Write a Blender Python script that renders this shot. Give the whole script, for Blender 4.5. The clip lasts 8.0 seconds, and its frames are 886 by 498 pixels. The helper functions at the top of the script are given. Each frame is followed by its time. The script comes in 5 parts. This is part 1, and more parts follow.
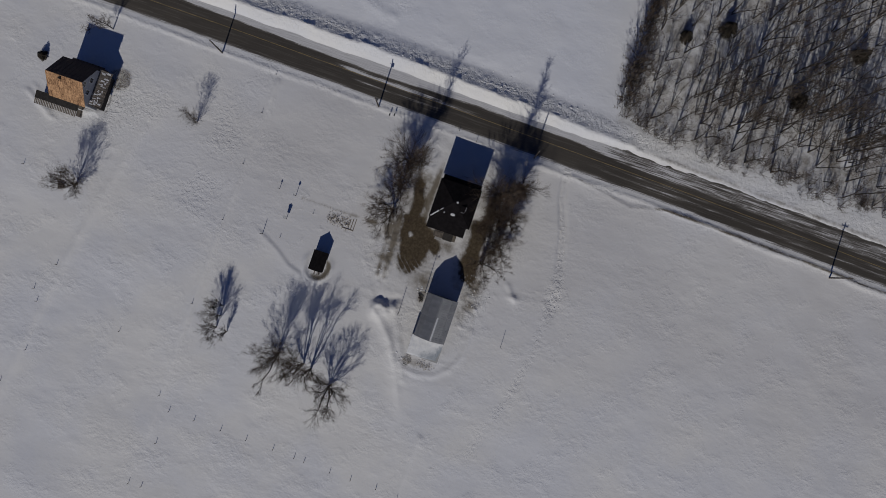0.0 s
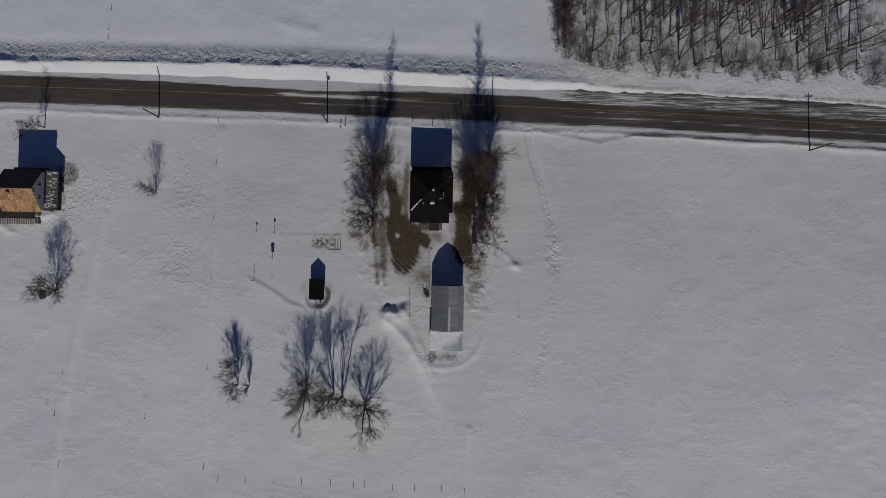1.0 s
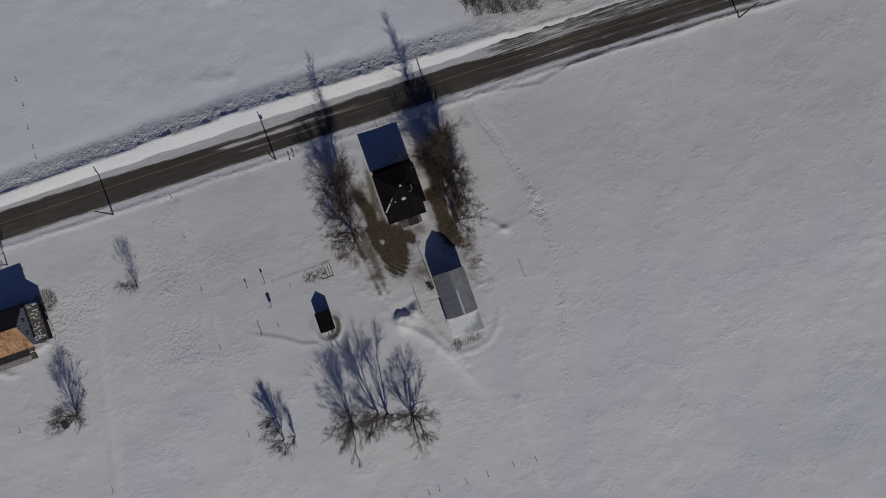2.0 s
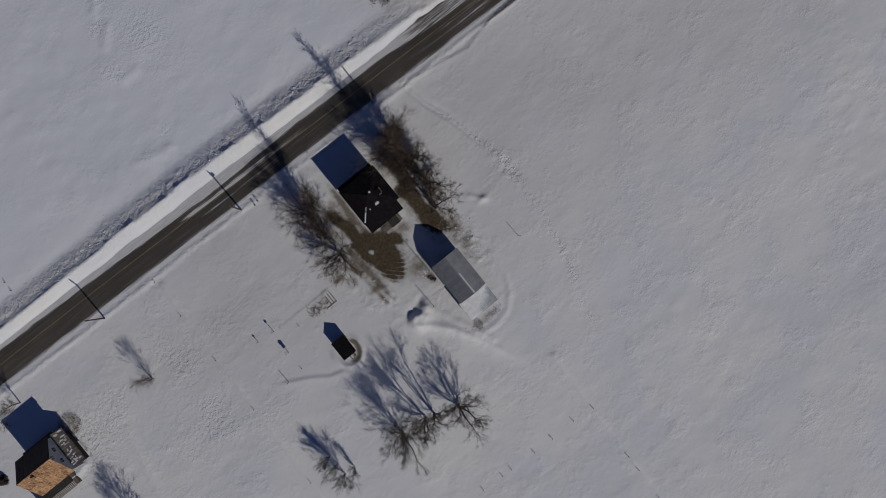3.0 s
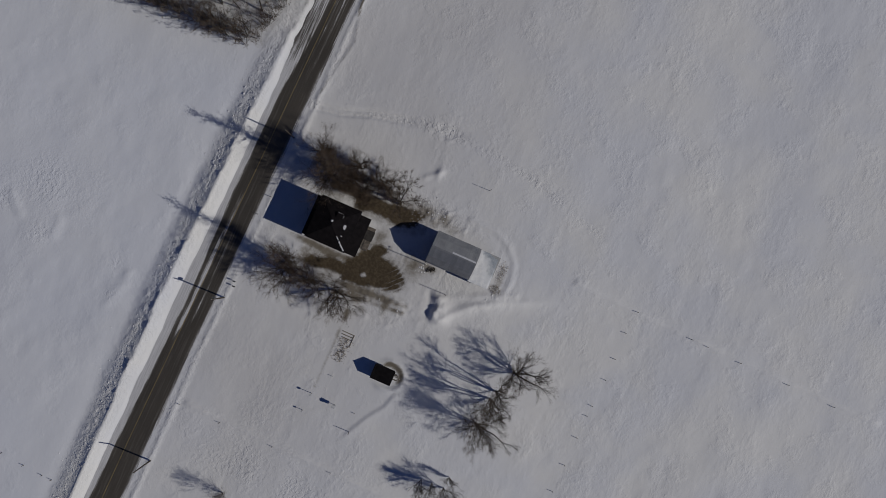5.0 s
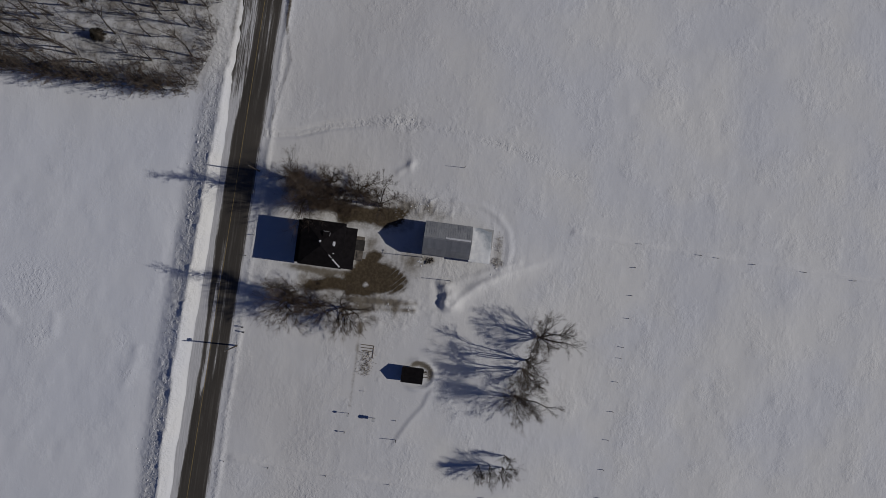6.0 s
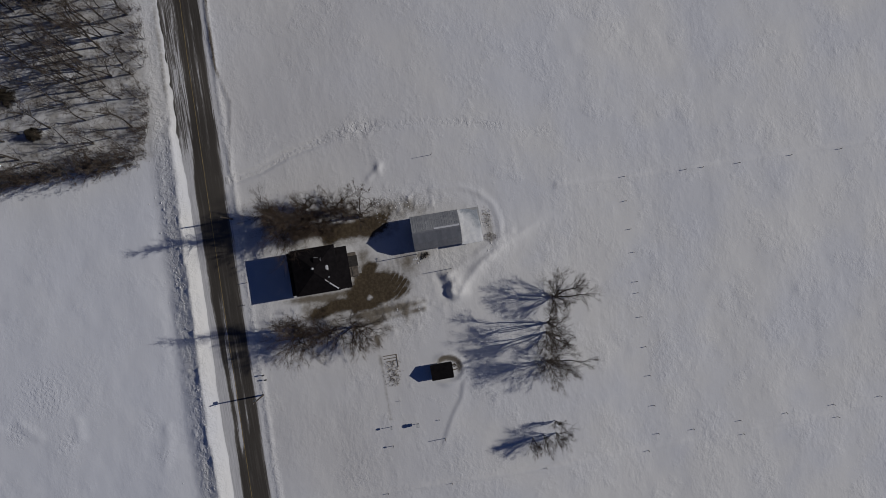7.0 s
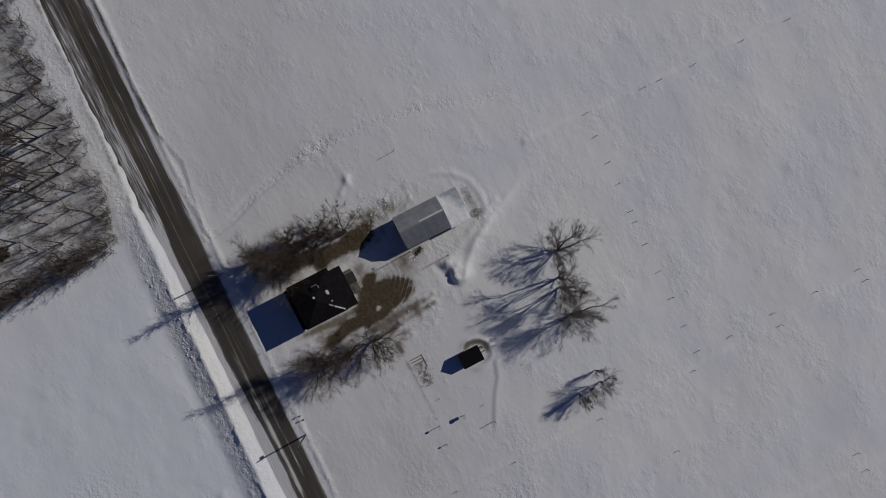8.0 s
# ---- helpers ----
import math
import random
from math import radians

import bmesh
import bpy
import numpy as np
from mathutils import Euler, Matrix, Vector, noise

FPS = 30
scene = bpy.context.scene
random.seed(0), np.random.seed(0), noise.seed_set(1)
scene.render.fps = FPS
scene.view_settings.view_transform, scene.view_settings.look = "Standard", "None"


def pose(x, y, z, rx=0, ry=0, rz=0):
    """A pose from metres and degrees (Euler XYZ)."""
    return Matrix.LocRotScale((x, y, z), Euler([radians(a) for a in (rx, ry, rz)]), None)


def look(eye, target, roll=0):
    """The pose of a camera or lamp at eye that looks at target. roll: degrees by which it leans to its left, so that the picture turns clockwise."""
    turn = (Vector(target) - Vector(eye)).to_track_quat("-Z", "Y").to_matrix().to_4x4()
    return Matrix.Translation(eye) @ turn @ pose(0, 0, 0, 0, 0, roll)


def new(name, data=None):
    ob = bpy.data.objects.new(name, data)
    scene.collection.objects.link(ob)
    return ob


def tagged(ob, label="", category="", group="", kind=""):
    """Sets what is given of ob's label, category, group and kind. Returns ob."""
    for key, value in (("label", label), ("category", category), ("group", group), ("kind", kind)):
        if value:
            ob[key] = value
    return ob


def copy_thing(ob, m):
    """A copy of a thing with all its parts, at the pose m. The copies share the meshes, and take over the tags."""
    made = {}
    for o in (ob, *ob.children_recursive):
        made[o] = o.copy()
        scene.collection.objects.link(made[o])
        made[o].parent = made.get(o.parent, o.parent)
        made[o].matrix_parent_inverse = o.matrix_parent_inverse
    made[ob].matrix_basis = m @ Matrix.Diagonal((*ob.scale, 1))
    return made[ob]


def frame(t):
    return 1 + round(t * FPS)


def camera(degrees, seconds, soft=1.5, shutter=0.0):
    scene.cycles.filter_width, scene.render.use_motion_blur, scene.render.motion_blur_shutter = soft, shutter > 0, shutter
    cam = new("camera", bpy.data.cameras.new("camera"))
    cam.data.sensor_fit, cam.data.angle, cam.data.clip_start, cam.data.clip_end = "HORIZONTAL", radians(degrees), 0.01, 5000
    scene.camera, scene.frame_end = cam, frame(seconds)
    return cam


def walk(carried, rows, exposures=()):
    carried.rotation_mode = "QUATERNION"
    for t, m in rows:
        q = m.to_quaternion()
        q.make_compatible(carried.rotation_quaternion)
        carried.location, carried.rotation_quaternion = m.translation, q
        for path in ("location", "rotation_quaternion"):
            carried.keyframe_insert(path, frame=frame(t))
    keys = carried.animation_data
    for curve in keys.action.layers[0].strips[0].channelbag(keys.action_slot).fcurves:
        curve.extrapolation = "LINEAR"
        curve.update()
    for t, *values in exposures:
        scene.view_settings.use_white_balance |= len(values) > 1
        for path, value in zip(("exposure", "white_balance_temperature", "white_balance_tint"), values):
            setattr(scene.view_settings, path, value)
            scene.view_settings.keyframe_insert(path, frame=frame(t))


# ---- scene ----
cam = camera(60.5, 8.0, soft=0.85)
PATH = [
    (0.0, pose(-10.16, 0.55, 167.18, 1.704, -0.017, 108.91)),
    (0.5, pose(-9.07, -0.18, 166.34, 1.624, -0.364, 100.06)),
    (1.0, pose(-8.15, -0.71, 165.70, 1.621, -0.696, 91.27)),
    (1.5, pose(-7.32, -1.10, 165.13, 1.629, -0.959, 81.09)),
    (1.7, pose(-6.96, -1.22, 164.89, 1.635, -1.041, 76.96)),
    (2.8, pose(-4.93, -1.76, 162.88, 1.716, -1.025, 54.67)),
    (3.0, pose(-4.63, -1.77, 162.50, 1.706, -1.020, 51.04)),
    (3.5, pose(-4.10, -1.65, 161.40, 1.644, -0.961, 42.45)),
    (4.0, pose(-3.86, -1.52, 160.18, 1.531, -0.905, 35.57)),
    (4.5, pose(-3.77, -1.33, 159.04, 1.335, -0.908, 30.26)),
    (4.7, pose(-3.76, -1.25, 158.71, 1.309, -0.953, 27.83)),
    (5.8, pose(-3.76, -1.20, 157.52, 0.556, -1.056, 11.06)),
    (6.0, pose(-3.73, -1.18, 157.17, 0.501, -1.167, 7.63)),
    (6.5, pose(-3.63, -1.23, 156.08, 0.361, -1.352, -0.54)),
    (7.0, pose(-3.44, -1.45, 155.20, 0.232, -1.520, -9.48)),
    (7.5, pose(-3.13, -1.83, 154.06, 0.159, -1.611, -18.02)),
    (8.0, pose(-2.75, -2.37, 152.82, 0.105, -1.662, -27.13)),
]
walk(cam, PATH, exposures=[(0.0, -1.45, 5980, 12.5), (8.0, -1.45, 5980, 12.5)])

# ---------------------------------------------------------------- light
SUN_EL, SUN_AZ = radians(37.0), radians(1.5)  # az: from +x towards +y
sun_way = Vector((math.cos(SUN_EL) * math.cos(SUN_AZ), math.cos(SUN_EL) * math.sin(SUN_AZ), math.sin(SUN_EL)))
world = bpy.data.worlds.new("winter_sky")
scene.world = world
world.use_nodes = True
wn = world.node_tree.nodes
sky = wn.new("ShaderNodeTexSky")
sky.sky_type, sky.sun_disc = "NISHITA", False
sky.sun_elevation, sky.sun_rotation = SUN_EL, radians(90) - SUN_AZ
sky.altitude, sky.dust_density, sky.ozone_density = 200.0, 0.0, 9.0
wn["Background"].inputs["Strength"].default_value = 0.05
cool = wn.new("ShaderNodeMix")
cool.data_type, cool.blend_type = "RGBA", "MULTIPLY"
cool.inputs["Factor"].default_value = 1.0
cool.inputs[7].default_value = (1.14, 0.945, 1.12, 1.0)  # haze-free violet-blue winter sky
world.node_tree.links.new(sky.outputs["Color"], cool.inputs[6])
world.node_tree.links.new(cool.outputs[2], wn["Background"].inputs["Color"])
sun = new("sun", bpy.data.lights.new("sun", "SUN"))
sun.data.energy, sun.data.angle, sun.data.color = 5.0, radians(0.53), (1.0, 0.932, 0.785)
sun.matrix_world = look(sun_way * 300, (0, 0, 0))


# ---------------------------------------------------------------- materials
def material(name, dark, light, scale=3.0, fine=40.0, rough=0.8, metal=0.0, bump=0.3, stretch=(1, 1, 1), per_object=0.0, spread=0.25, spec=0.3):
    """Two colours mixed by coarse and fine noise, with matching relief."""
    m = bpy.data.materials.new(name)
    m.use_nodes = True
    nt = m.node_tree
    n, l = nt.nodes, nt.links
    bsdf = n["Principled BSDF"]
    co, mp = n.new("ShaderNodeTexCoord"), n.new("ShaderNodeMapping")
    mp.inputs["Scale"].default_value = stretch
    l.new(co.outputs["Object"], mp.inputs["Vector"])
    big, small = n.new("ShaderNodeTexNoise"), n.new("ShaderNodeTexNoise")
    for tex, s in ((big, scale), (small, fine)):
        tex.inputs["Scale"].default_value = s
        tex.inputs["Detail"].default_value = 5.0
        l.new(mp.outputs["Vector"], tex.inputs["Vector"])
    add = n.new("ShaderNodeMath")
    add.operation = "ADD"
    half = n.new("ShaderNodeMath")
    half.operation, half.inputs[1].default_value = "MULTIPLY", 0.5
    l.new(small.outputs["Fac"], half.inputs[0])
    l.new(big.outputs["Fac"], add.inputs[0])
    l.new(half.outputs[0], add.inputs[1])
    last = add
    if per_object:
        info, mul = n.new("ShaderNodeObjectInfo"), n.new("ShaderNodeMath")
        mul.operation, mul.inputs[1].default_value, mul.inputs[2].default_value = "MULTIPLY_ADD", per_object, -per_object / 2
        l.new(info.outputs["Random"], mul.inputs[0])
        last = n.new("ShaderNodeMath")
        last.operation = "ADD"
        l.new(add.outputs[0], last.inputs[0])
        l.new(mul.outputs[0], last.inputs[1])
    ramp = n.new("ShaderNodeValToRGB")
    e = ramp.color_ramp.elements
    e[0].position, e[1].position = 0.75 - spread, 0.75 + spread
    e[0].color, e[1].color = (*dark, 1), (*light, 1)
    l.new(last.outputs[0], ramp.inputs["Fac"])
    l.new(ramp.outputs["Color"], bsdf.inputs["Base Color"])
    bsdf.inputs["Roughness"].default_value, bsdf.inputs["Metallic"].default_value = rough, metal
    bsdf.inputs["Specular IOR Level"].default_value = spec
    if bump:
        b = n.new("ShaderNodeBump")
        b.inputs["Strength"].default_value, b.inputs["Distance"].default_value = bump, 0.03
        l.new(small.outputs["Fac"], b.inputs["Height"])
        l.new(b.outputs["Normal"], bsdf.inputs["Normal"])
    return m


def math_node(nt, op, a, b=None, c=None):
    """A math node on sockets or numbers; gives its output."""
    nd = nt.nodes.new("ShaderNodeMath")
    nd.operation = op
    for k, v in enumerate((a, b, c)):
        if v is None:
            continue
        if isinstance(v, (int, float)):
            nd.inputs[k].default_value = v
        else:
            nt.links.new(v, nd.inputs[k])
    return nd.outputs[0]


def noise_node(nt, vec, scale, detail=4.0, stretch=(1, 1, 1), rough=0.55):
    mp, tx = nt.nodes.new("ShaderNodeMapping"), nt.nodes.new("ShaderNodeTexNoise")
    mp.inputs["Scale"].default_value = stretch
    nt.links.new(vec, mp.inputs["Vector"])
    nt.links.new(mp.outputs["Vector"], tx.inputs["Vector"])
    tx.inputs["Scale"].default_value, tx.inputs["Detail"].default_value = scale, detail
    tx.inputs["Roughness"].default_value = rough
    return tx.outputs["Fac"]


def mix_colour(nt, fac, a, b):
    nd = nt.nodes.new("ShaderNodeMix")
    nd.data_type = "RGBA"
    for sock, v in ((nd.inputs["Factor"], fac), (nd.inputs["A"], a), (nd.inputs["B"], b)):
        if isinstance(v, tuple):
            sock.default_value = (*v, 1)
        elif isinstance(v, (int, float)):
            sock.default_value = v
        else:
            nt.links.new(v, sock)
    return nd.outputs["Result"]


def step(nt, value, lo, hi):
    nd = nt.nodes.new("ShaderNodeMapRange")
    nd.interpolation_type = "SMOOTHSTEP"
    nt.links.new(value, nd.inputs["Value"])
    nd.inputs["From Min"].default_value, nd.inputs["From Max"].default_value = lo, hi
    return nd.outputs["Result"]


def attribute(nt, name):
    a = nt.nodes.new("ShaderNodeAttribute")
    a.attribute_name = name
    return a.outputs["Fac"]


def snow_ground_material():
    m = bpy.data.materials.new("field_snow")
    m.use_nodes = True
    nt = m.node_tree
    bsdf = nt.nodes["Principled BSDF"]
    vec = nt.nodes.new("ShaderNodeTexCoord").outputs["Object"]
    wind = noise_node(nt, vec, 0.55, 5.0, (1.0, 0.5, 1.0))
    crust = noise_node(nt, vec, 1.3, 4.0, (1.0, 0.6, 1.0), 0.56)
    broad = noise_node(nt, vec, 0.045, 3.0)
    grain = noise_node(nt, vec, 9.0, 3.0)
    snow = mix_colour(nt, step(nt, broad, 0.35, 0.65), (0.768, 0.773, 0.803), (0.836, 0.824, 0.806))
    snow = mix_colour(nt, step(nt, crust, 0.3, 0.75), mix_colour(nt, 0.06, snow, (0.5, 0.5, 0.52)), snow)
    # bluer snow in the field west of the road
    snow = mix_colour(nt, attribute(nt, "west_field"), snow, (0.745, 0.765, 0.83))
    # paler bands; along the ploughed way they paint its sun-facing brightness
    snow = mix_colour(nt, attribute(nt, "packed"), snow, (0.88, 0.87, 0.86))
    snow = mix_colour(nt, math_node(nt, "MULTIPLY", attribute(nt, "dull"), 0.9), snow, (0.660, 0.646, 0.641))
    # dirty, thawed snow and bare earth; dirt also carries shade in woods and verge
    dirt_shade = attribute(nt, "dirt_shade")
    bare = attribute(nt, "bare")
    ragged = noise_node(nt, vec, 1.1, 9.0, (1, 1, 1), 0.78)
    dirt_shade_f = step(nt, math_node(nt, "ADD", dirt_shade, math_node(nt, "MULTIPLY", math_node(nt, "SUBTRACT", ragged, 0.5), 0.9)), 0.2, 1.0)
    bare_f = step(nt, math_node(nt, "ADD", bare, math_node(nt, "MULTIPLY", math_node(nt, "SUBTRACT", ragged, 0.5), 0.9)), 0.26, 0.80)
    earth = mix_colour(nt, step(nt, noise_node(nt, vec, 2.2, 6.0), 0.35, 0.7), (0.060, 0.044, 0.027), (0.106, 0.081, 0.050))
    earth = mix_colour(nt, step(nt, grain, 0.45, 0.9), earth, (0.078, 0.061, 0.040))
    colour = mix_colour(nt, dirt_shade_f, snow, (0.20, 0.175, 0.14))
    colour = mix_colour(nt, bare_f, colour, earth)
    nt.links.new(colour, bsdf.inputs["Base Color"])
    bsdf.inputs["Roughness"].default_value = 0.75
    bsdf.inputs["Specular IOR Level"].default_value = 0.2
    rough_1 = step(nt, noise_node(nt, vec, 0.06, 4.0), 0.38, 0.62)
    rough_2 = step(nt, noise_node(nt, vec, 0.09, 4.0, (1.3, 0.8, 1)), 0.42, 0.66)
    rough_3 = step(nt, noise_node(nt, vec, 0.13, 5.0, (1.0, 1.0, 1), 0.62), 0.50, 0.68)
    lumps = noise_node(nt, vec, 0.9, 5.0, (1.15, 0.8, 1.0), 0.64)
    h = math_node(nt, "ADD", math_node(nt, "MULTIPLY", wind, math_node(nt, "MULTIPLY_ADD", rough_1, 0.09, 0.02)), math_node(nt, "MULTIPLY", crust, math_node(nt, "MULTIPLY_ADD", rough_2, 0.10, 0.008)))
    h = math_node(nt, "ADD", h, math_node(nt, "MULTIPLY", lumps, math_node(nt, "MULTIPLY_ADD", rough_3, 0.14, 0.008)))
    h = math_node(nt, "ADD", h, math_node(nt, "MULTIPLY", grain, 0.006))
    h = math_node(nt, "MULTIPLY", h, math_node(nt, "MULTIPLY_ADD", attribute(nt, "west_field"), -0.6, 1.0))
    prints = noise_node(nt, vec, 1.15, 3.0, (1, 1, 1), 0.6)
    h = math_node(nt, "ADD", h, math_node(nt, "MULTIPLY", math_node(nt, "MULTIPLY", step(nt, prints, 0.42, 0.6), attribute(nt, "trodden")), 0.17))
    b = nt.nodes.new("ShaderNodeBump")
    b.inputs["Strength"].default_value, b.inputs["Distance"].default_value = 1.0, 0.95
    nt.links.new(h, b.inputs["Height"])
    nt.links.new(b.outputs["Normal"], bsdf.inputs["Normal"])
    return m


def road_material():
    """Wet dark asphalt with packed snow in streaks along the way of travel."""
    m = bpy.data.materials.new("snowy_asphalt")
    m.use_nodes = True
    nt = m.node_tree
    bsdf = nt.nodes["Principled BSDF"]
    vec = nt.nodes.new("ShaderNodeTexCoord").outputs["Object"]
    cover = attribute(nt, "cover")
    streak = noise_node(nt, vec, 1.0, 6.0, (2.6, 0.09, 1.0), 0.62)
    ragged = noise_node(nt, vec, 1.0, 8.0, (5.0, 0.16, 1.0), 0.76)
    patch = noise_node(nt, vec, 0.12, 4.0, (1.0, 0.35, 1.0))
    fine = noise_node(nt, vec, 14.0, 4.0)
    asphalt = mix_colour(nt, step(nt, patch, 0.3, 0.7), (0.042, 0.036, 0.030), (0.072, 0.062, 0.050))
    asphalt = mix_colour(nt, step(nt, fine, 0.4, 0.8), asphalt, (0.085, 0.075, 0.063))
    asphalt = mix_colour(nt, math_node(nt, "MULTIPLY", step(nt, streak, 0.48, 0.72), 0.5), asphalt, (0.15, 0.135, 0.115))
    asphalt = mix_colour(nt, math_node(nt, "MULTIPLY", step(nt, ragged, 0.5, 0.75), 0.4), asphalt, (0.022, 0.019, 0.016))
    s = math_node(nt, "ADD", cover, math_node(nt, "MULTIPLY", math_node(nt, "SUBTRACT", streak, 0.5), 0.9))
    s = math_node(nt, "ADD", s, math_node(nt, "MULTIPLY", math_node(nt, "SUBTRACT", ragged, 0.5), 1.7))
    s = math_node(nt, "ADD", s, math_node(nt, "MULTIPLY", math_node(nt, "SUBTRACT", patch, 0.5), 0.7))
    fac = step(nt, s, 0.42, 0.66)
    slush = step(nt, s, 0.15, 0.55)
    colour = mix_colour(nt, math_node(nt, "MULTIPLY", slush, 0.45), asphalt, (0.34, 0.32, 0.30))
    colour = mix_colour(nt, fac, colour, mix_colour(nt, step(nt, ragged, 0.3, 0.7), (0.48, 0.475, 0.48), (0.72, 0.71, 0.72)))
    nt.links.new(colour, bsdf.inputs["Base Color"])
    bsdf.inputs["Roughness"].default_value = 0.7
    b = nt.nodes.new("ShaderNodeBump")
    b.inputs["Strength"].default_value, b.inputs["Distance"].default_value = 0.4, 0.05
    nt.links.new(math_node(nt, "ADD", fac, math_node(nt, "MULTIPLY", fine, 0.2)), b.inputs["Height"])
    nt.links.new(b.outputs["Normal"], bsdf.inputs["Normal"])
    return m


SNOW = snow_ground_material()
ROAD = road_material()
PAINT_YELLOW = material("worn_yellow_paint", (0.13, 0.10, 0.055), (0.40, 0.30, 0.13), 2.0, 12.0, 0.7, bump=0, stretch=(1, 0.3, 1), spread=0.35)
ROOF_BLACK = material("black_shingle", (0.0075, 0.0066, 0.0074), (0.016, 0.0138, 0.0148), 1.2, 22.0, 0.95, bump=0.5, spec=0.06)
ROOF_SNOW = material("old_roof_snow", (0.62, 0.62, 0.64), (0.80, 0.80, 0.80), 2.0, 15.0, 0.8, bump=0.6)


def iced_snow_material():
    """Old roof snow that thins out to blue-grey ice."""
    m = bpy.data.materials.new("iced_roof_snow")
    m.use_nodes = True
    nt = m.node_tree
    bsdf = nt.nodes["Principled BSDF"]
    vec = nt.nodes.new("ShaderNodeTexCoord").outputs["Object"]
    soft = noise_node(nt, vec, 1.1, 5.0)
    fine = noise_node(nt, vec, 7.0, 4.0)
    snow = mix_colour(nt, step(nt, soft, 0.35, 0.7), (0.66, 0.67, 0.69), (0.80, 0.80, 0.80))
    ice = mix_colour(nt, step(nt, fine, 0.3, 0.7), (0.24, 0.27, 0.31), (0.36, 0.39, 0.43))
    thin = step(nt, math_node(nt, "ADD", attribute(nt, "icy"), math_node(nt, "MULTIPLY", math_node(nt, "SUBTRACT", soft, 0.5), 1.1)), 0.3, 1.15)
    nt.links.new(mix_colour(nt, thin, snow, ice), bsdf.inputs["Base Color"])
    bsdf.inputs["Roughness"].default_value = 0.65
    b = nt.nodes.new("ShaderNodeBump")
    b.inputs["Strength"].default_value, b.inputs["Distance"].default_value = 0.6, 0.04
    nt.links.new(fine, b.inputs["Height"])
    nt.links.new(b.outputs["Normal"], bsdf.inputs["Normal"])
    return m


ICED_SNOW = iced_snow_material()
METAL_GREY = material("galvanised_sheet", (0.215, 0.22, 0.235), (0.305, 0.31, 0.325), 1.0, 9.0, 0.55, metal=0.35, bump=0.15, per_object=0.25, stretch=(1, 0.3, 1))
METAL_FROST = material("frosted_sheet", (0.30, 0.305, 0.31), (0.42, 0.42, 0.42), 1.0, 9.0, 0.6, metal=0.2, bump=0.15, per_object=0.16, stretch=(1, 0.3, 1))
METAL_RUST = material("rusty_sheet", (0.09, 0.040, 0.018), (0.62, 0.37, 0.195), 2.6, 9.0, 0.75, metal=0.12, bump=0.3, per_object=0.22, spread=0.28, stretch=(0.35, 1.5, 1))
# the rusty sheet again, with the west side's shade put into its colour
METAL_RUST_SHADED = material("shaded_rusty_sheet", (0.058, 0.040, 0.034), (0.082, 0.058, 0.048), 1.3, 7.0, 0.75, metal=0.1, bump=0.2, per_object=0.12)
SIDING_WHITE = material("white_clapboard", (0.55, 0.55, 0.55), (0.74, 0.74, 0.73), 1.5, 20.0, 0.6, bump=0.3, stretch=(1, 1, 6))
SIDING_GREY = material("grey_clapboard", (0.28, 0.29, 0.31), (0.44, 0.45, 0.47), 1.5, 18.0, 0.7, bump=0.3, stretch=(1, 1, 6))
BOARD_OLD = material("weathered_board", (0.10, 0.085, 0.072), (0.24, 0.205, 0.17), 2.0, 16.0, 0.85, bump=0.5, stretch=(1, 1, 0.3), per_object=0.35)
BOARD_BLACK = material("tarred_board", (0.020, 0.018, 0.017), (0.045, 0.040, 0.037), 2.0, 16.0, 0.9, bump=0.4)
GLASS_DARK = material("window_pane", (0.02, 0.025, 0.032), (0.035, 0.04, 0.05), 1.0, 5.0, 0.08, bump=0, spec=0.5)
CONCRETE = material("bare_concrete", (0.25, 0.24, 0.23), (0.38, 0.37, 0.36), 1.5, 20.0, 0.9, bump=0.4)
POLE_WOOD = material("creosoted_pole", (0.045, 0.035, 0.028), (0.11, 0.09, 0.07), 2.0, 18.0, 0.9, bump=0.5, stretch=(1, 1, 0.2))
POST_WOOD = material("grey_fence_post", (0.07, 0.06, 0.05), (0.16, 0.14, 0.12), 3.0, 20.0, 0.9, bump=0.5, stretch=(1, 1, 0.2), per_object=0.3)
IRON = material("dark_iron", (0.02, 0.02, 0.022), (0.05, 0.05, 0.052), 3.0, 20.0, 0.55, metal=0.5, bump=0.1)
PORCELAIN = material("grey_insulator", (0.35, 0.36, 0.37), (0.5, 0.5, 0.5), 4.0, 20.0, 0.25, bump=0)
BARK_GREY = material("grey_bark", (0.046, 0.039, 0.034), (0.105, 0.09, 0.077), 2.5, 14.0, 0.9, bump=0.6, stretch=(1, 1, 0.3))
TWIG_GREY = material("grey_twig", (0.095, 0.074, 0.058), (0.175, 0.138, 0.106), 1.0, 6.0, 0.9, bump=0)
TWIG_BROWN = material("brown_twig", (0.075, 0.052, 0.036), (0.15, 0.108, 0.074), 1.0, 6.0, 0.9, bump=0)
NEEDLE = material("dark_needles", (0.024, 0.021, 0.015), (0.058, 0.046, 0.033), 2.0, 12.0, 0.8, bump=0)
WEED = material("dead_weeds", (0.16, 0.125, 0.085), (0.32, 0.26, 0.18), 2.0, 10.0, 0.9, bump=0)
MAIL_GREY = material("painted_mailbox", (0.06, 0.065, 0.07), (0.12, 0.125, 0.13), 4.0, 20.0, 0.5, bump=0)


